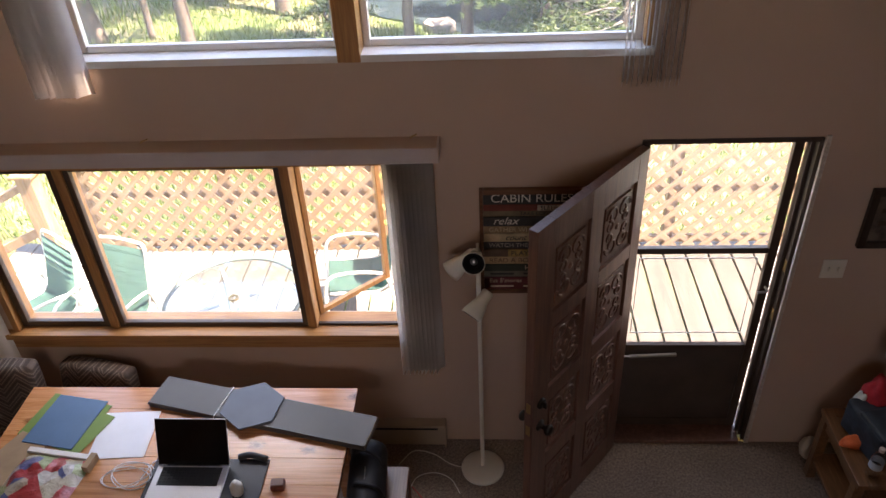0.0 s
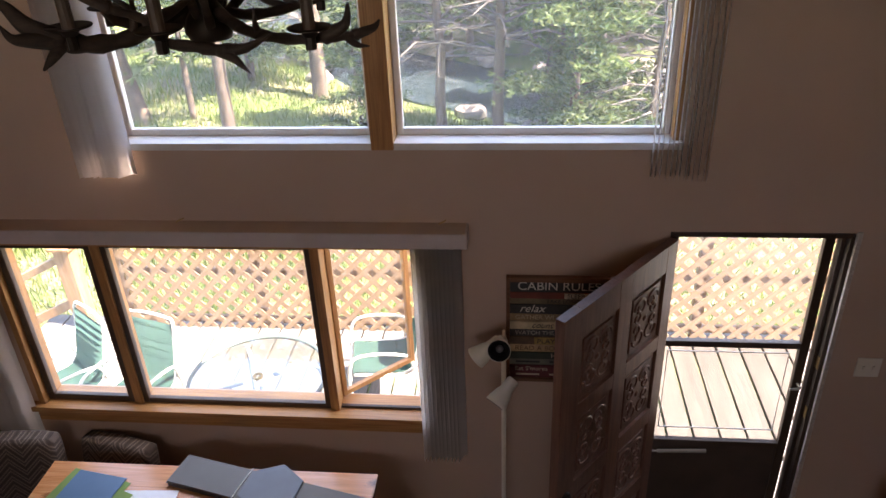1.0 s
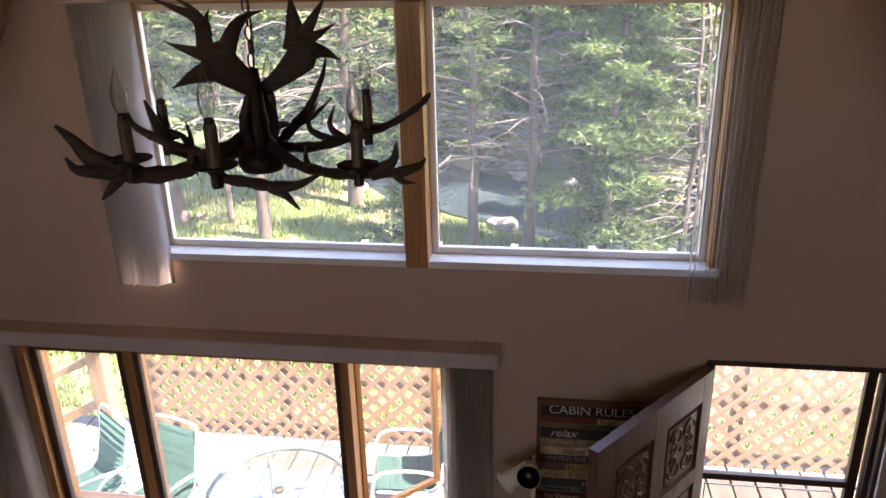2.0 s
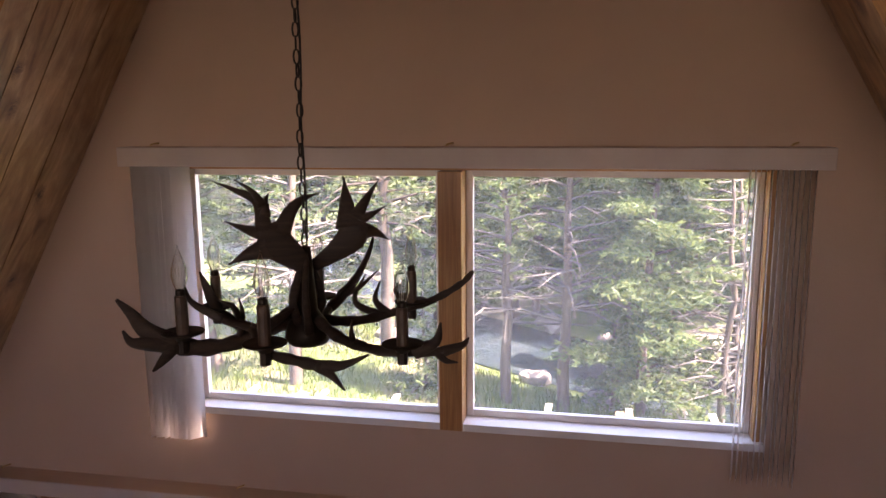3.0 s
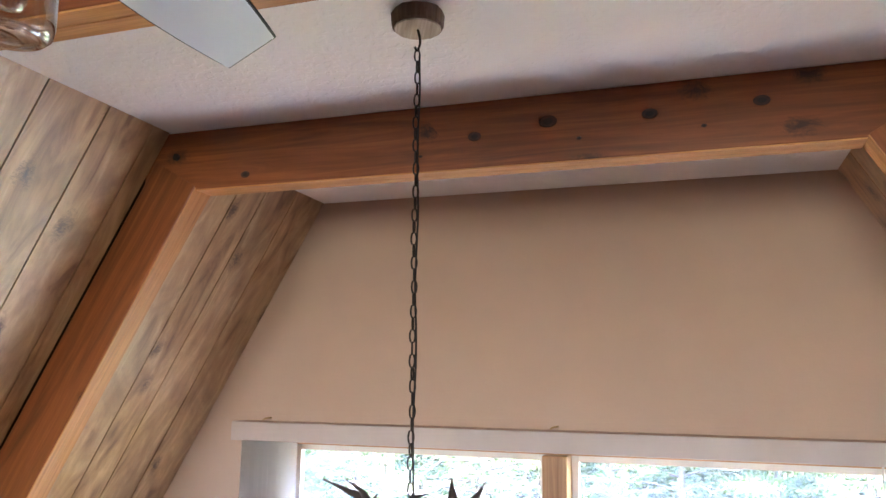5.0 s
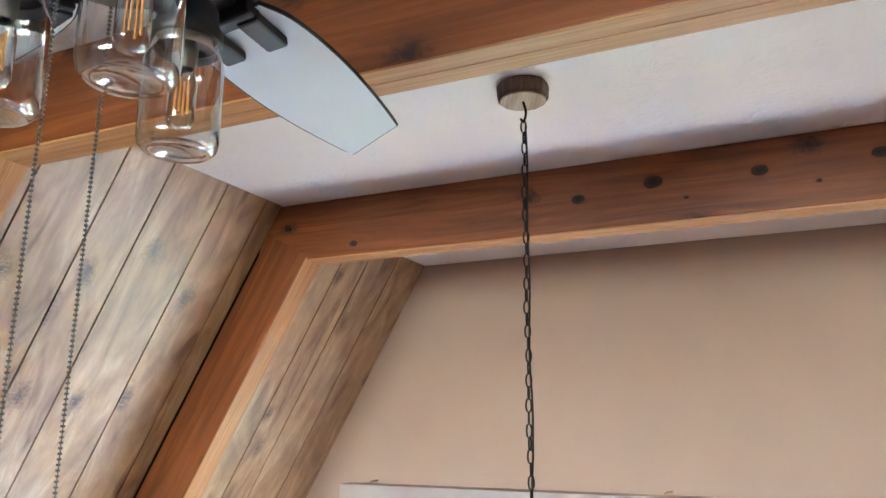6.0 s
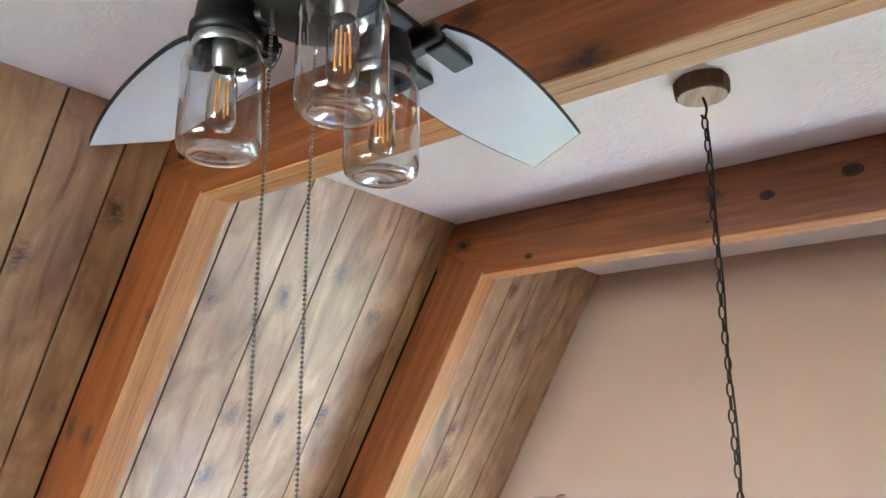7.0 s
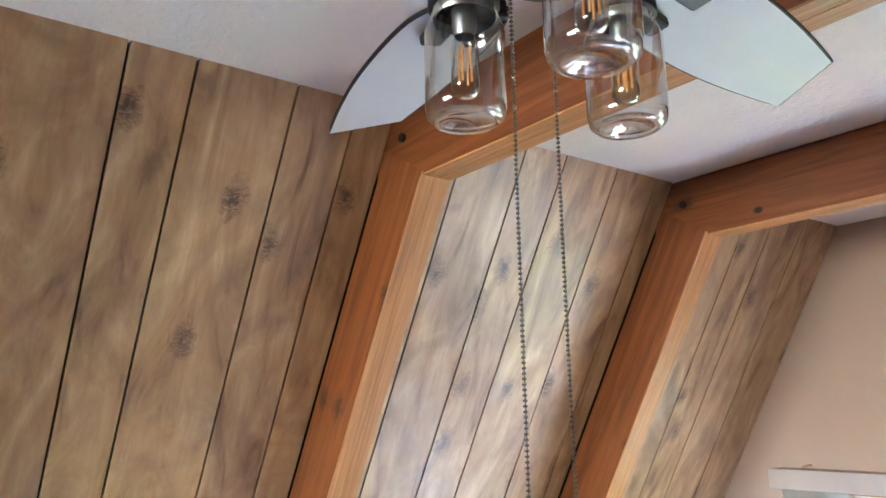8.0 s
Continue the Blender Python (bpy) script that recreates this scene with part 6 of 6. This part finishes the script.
bench = thing("wooden_bench", (0, 0, 0), "low dark wooden bench behind the table", "bench")
part("seat", box((-3.0, -0.36, 0.40), (-1.30, -0.02, 0.44), bevel=0.005), DOORWOOD, bench)
for x in (-2.95, -1.40):
    part("leg", box((x, -0.34, 0), (x + 0.06, -0.05, 0.3995), bevel=0.004), DOORWOOD, bench)
cushion((-2.18, -0.30, 0.44), 0.50, 0.14, 0.42, 8, "brown chevron-woven back cushion, standing upright")
cushion((-1.66, -0.16, 0.44), 0.46, 0.12, 0.31, -12, "brown chevron-woven cushion slumped against the wall")
cushion((-2.72, -0.26, 0.44), 0.50, 0.14, 0.42, 4, "brown chevron-woven back cushion, standing upright")

# chair with a black bag at the table's end
chr_ = thing("wooden_chair", (0.02, -0.80, 0), "red-brown wooden chair at the table's end", "chair")
REDW = wood("red-brown chair wood", (0.10, 0.035, 0.018), (0.17, 0.065, 0.032), (0.24, 0.10, 0.05), 0.35, axis=1, coat=0.2)
part("seat", box((-0.16, -0.26, 0.43), (0.14, 0.22, 0.465), bevel=0.006), REDW, chr_)
for x in (-0.14, 0.12):
    for y in (-0.23, 0.19):
        part("leg", box((x - 0.018, y - 0.018, 0), (x + 0.018, y + 0.018, 0.4295), bevel=0.003), REDW, chr_)
bb = bmesh.new()
add_tube(bb, smooth_line([(0, 0.19, 0.10), (0, 0.10, 0.115), (0, -0.08, 0.12), (0, -0.26, 0.11)], 5), [0.06] + [0.095] * 14 + [0.08], 16)
for v in bb.verts:
    v.co += Vector((0.008, 0.004, 0.008)) * noise.noise(v.co * 14)
CLOTH = plain("black nylon", (0.014, 0.014, 0.016), 0.6, vary=0.2, scale=30, bumpy=0.4, bscale=60)
dfl = tagged(part("duffel_bag", bb, CLOTH, smooth=True), "black nylon bag lying on a chair", "bag")
dfl.matrix_world = pose(-0.03, -0.76, 0.465, 0, 0, 4)
part("strap", tube(smooth_line([(-0.07, 0.12, 0.15), (-0.03, 0.10, 0.225), (0.06, 0.06, 0.21), (0.09, 0.02, 0.12)], 5), 0.010, 6), CLOTH, dfl, smooth=True)
part("strap", tube(smooth_line([(-0.07, -0.08, 0.16), (-0.03, -0.10, 0.225), (0.06, -0.12, 0.21), (0.09, -0.12, 0.12)], 5), 0.010, 6), CLOTH, dfl, smooth=True)
part("zip", tube(smooth_line([(0.0, 0.17, 0.165), (0.0, 0.0, 0.213), (0, -0.22, 0.20)], 5), 0.003, 5), STEEL, dfl)
tagged(part("white_cable", tube(smooth_line([(0.10, -0.42, 0.006), (0.14, -0.30, 0.006), (0.24, -0.26, 0.006), (0.34, -0.30, 0.006), (0.40, -0.40, 0.006)], 6), 0.003, 6), WHITE, smooth=True), "white cable lying on the carpet", "cable")
tagged(part("red_cable", tube(smooth_line([(0.20, -0.62, 0.006), (0.22, -0.50, 0.006), (0.17, -0.42, 0.006), (0.12, -0.36, 0.006)], 6), 0.003, 6), plain("red cable", (0.45, 0.03, 0.03), 0.4), smooth=True), "red cable lying on the carpet", "cable")
plug = part("white_plug", box((-0.03, -0.012, 0), (0.03, 0.012, 0.02), bevel=0.004), WHITE)
tagged(plug, "white plug end on the carpet", "plug").matrix_world = pose(0.23, -0.47, 0, 0, 0, 30)

# ---- side table by the door ----
st = thing("side_table", (0, 0, 0), "mission-style oak side table with a lower shelf", "table")
STW = wood("brown oak", (0.10, 0.042, 0.016), (0.18, 0.08, 0.032), (0.26, 0.125, 0.055), 0.38, axis=1, coat=0.2)
SH = 0.50
part("top_rail", box((2.372, -0.70, SH - 0.03), (2.43, -0.19, SH), bevel=0.003), STW, st)
part("top_rail", box((3.04, -0.70, SH - 0.03), (3.10, -0.19, SH), bevel=0.003), STW, st)
part("top_end", box((2.4305, -0.70, SH - 0.03), (3.0395, -0.62, SH), bevel=0.003), STW, st)
part("top_end", box((2.4305, -0.25, SH - 0.03), (3.0395, -0.19, SH), bevel=0.003), STW, st)
for i in range(6):
    xa = 2.431 + i * 0.1014
    part("top_slat", box((xa, -0.6195, SH - 0.026), (xa + 0.1, -0.2505, SH - 0.006), bevel=0.0015), STW, st)
for x in (2.40, 3.07):
    for y in (-0.235, -0.655):
        part("leg", box((x - 0.025, y - 0.025, 0), (x + 0.025, y + 0.025, SH - 0.0305), bevel=0.003), STW, st)
part("lower_shelf", box((2.385, -0.68, 0.13), (3.085, -0.21, 0.15), bevel=0.003), STW, st)
part("side_rail", box((2.39, -0.63, SH - 0.10), (2.41, -0.26, SH - 0.0305)), STW, st)


def heap(name, at, sx_, sy_, sz_, seed, material, label, category):
    bm = bmesh.new()
    bmesh.ops.create_icosphere(bm, subdivisions=4, radius=1.0)
    for v in bm.verts:
        n = v.co.copy()
        k = 1 + 0.22 * noise.noise(n * 1.6 + Vector((seed, 0, 0))) + 0.10 * noise.noise(n * 4.5 + Vector((0, seed, 0)))
        z = n.z * k * sz_
        v.co = Vector((n.x * k * sx_, n.y * k * sy_, max(z, -0.35 * sz_)))
    ob = tagged(part(name, bm, material, smooth=True), label, category)
    ob.matrix_world = pose(at[0], at[1], at[2] + 0.35 * sz_, 0, 0, seed * 31)
    return ob


NAVY = plain("navy nylon", (0.020, 0.032, 0.044), 0.65, vary=0.3, scale=18, bumpy=0.6, bscale=28)
REDC = plain("bright red cloth", (0.50, 0.02, 0.03), 0.75, vary=0.15, scale=20, bumpy=0.3, bscale=40)
ORANGE = plain("orange cloth", (0.70, 0.14, 0.04), 0.75, vary=0.1, scale=20)
bk = bmesh.new()
add_box(bk, (-0.11, -0.15, 0.0), (0.13, 0.15, 0.20))
bmesh.ops.subdivide_edges(bk, edges=bk.edges[:], cuts=4, use_grid_fill=True)
for v in bk.verts:
    v.co += Vector((0.012, 0.012, 0.014)) * noise.noise(v.co * 10) + Vector((0, 0, -0.10 * max(0, v.co.y) * (v.co.z > 0.1)))
bkp = tagged(part("navy_bag", bk, NAVY, smooth=True), "navy nylon bag on the side table", "bag")
bkp.matrix_world = pose(2.56, -0.42, SH - 0.004, 0, 0, 12)
bv = bkp.modifiers.new("soften", "BEVEL")
bv.width, bv.segments, bv.limit_method = 0.02, 3, "ANGLE"
part("flap", box((-0.115, -0.155, 0.175), (0.135, 0.05, 0.208), bevel=0.014), NAVY, bkp)
part("bar", box((-0.02, -0.1605, 0.07), (0.10, -0.158, 0.085)), LAMPWHITE, bkp, "pale embroidered mark")
heap("red_jacket", (2.58, -0.275, SH - 0.004), 0.10, 0.08, 0.25, 2.0, REDC, "crumpled bright red jacket behind the bag", "jacket")
heap("white_cloth", (2.495, -0.285, SH - 0.004), 0.04, 0.04, 0.17, 5.0, WHITE, "crumpled white cloth among clothes", "cloth")
heap("orange_shirt", (2.47, -0.44, SH - 0.004), 0.035, 0.10, 0.05, 3.0, ORANGE, "crumpled orange shirt under the bag", "shirt")
heap("white_sack", (2.44, -0.085, 0.0), 0.05, 0.05, 0.10, 4.0, LAMPWHITE, "white rounded bundle on the carpet", "bundle")
PET = thin_glass("clear plastic", (0.93, 0.95, 0.97), 1.3)
bo = tagged(part("water_bottle", lathe([(0, 0.0), (0.028, 0.0), (0.032, 0.006), (0.032, 0.05), (0.030, 0.055), (0.032, 0.06), (0.032, 0.115), (0.026, 0.14), (0.013, 0.165), (0.013, 0.175)], 24), PET, smooth=True), "small clear plastic water bottle", "bottle")
bo.matrix_world = pose(2.46, -0.63, SH, 0, 0, 0)
part("cap", lathe([(0, 0.195), (0.013, 0.195), (0.014, 0.192), (0.014, 0.176), (0, 0.176)], 18), WHITE, bo, "white screw cap")
part("wrapper", lathe([(0.0325, 0.065), (0.0325, 0.11)], 24), plain("pale blue wrapper", (0.45, 0.52, 0.62), 0.4), bo, "pale blue wrapper")
tl = thing("table_lamp", (2.68, -0.265, SH), "white globe table lamp on the side table", "table lamp")
part("base", lathe([(0, 0), (0.055, 0), (0.055, 0.015), (0.02, 0.03), (0.012, 0.06), (0.012, 0.34), (0, 0.34)], 20), WHITE, tl, smooth=True)
part("shade", lathe([(0.03, 0.33), (0.08, 0.36), (0.115, 0.42), (0.12, 0.47), (0.10, 0.54), (0.05, 0.58), (0, 0.585)], 28), WHITE, tl, "white globe shade", smooth=True)
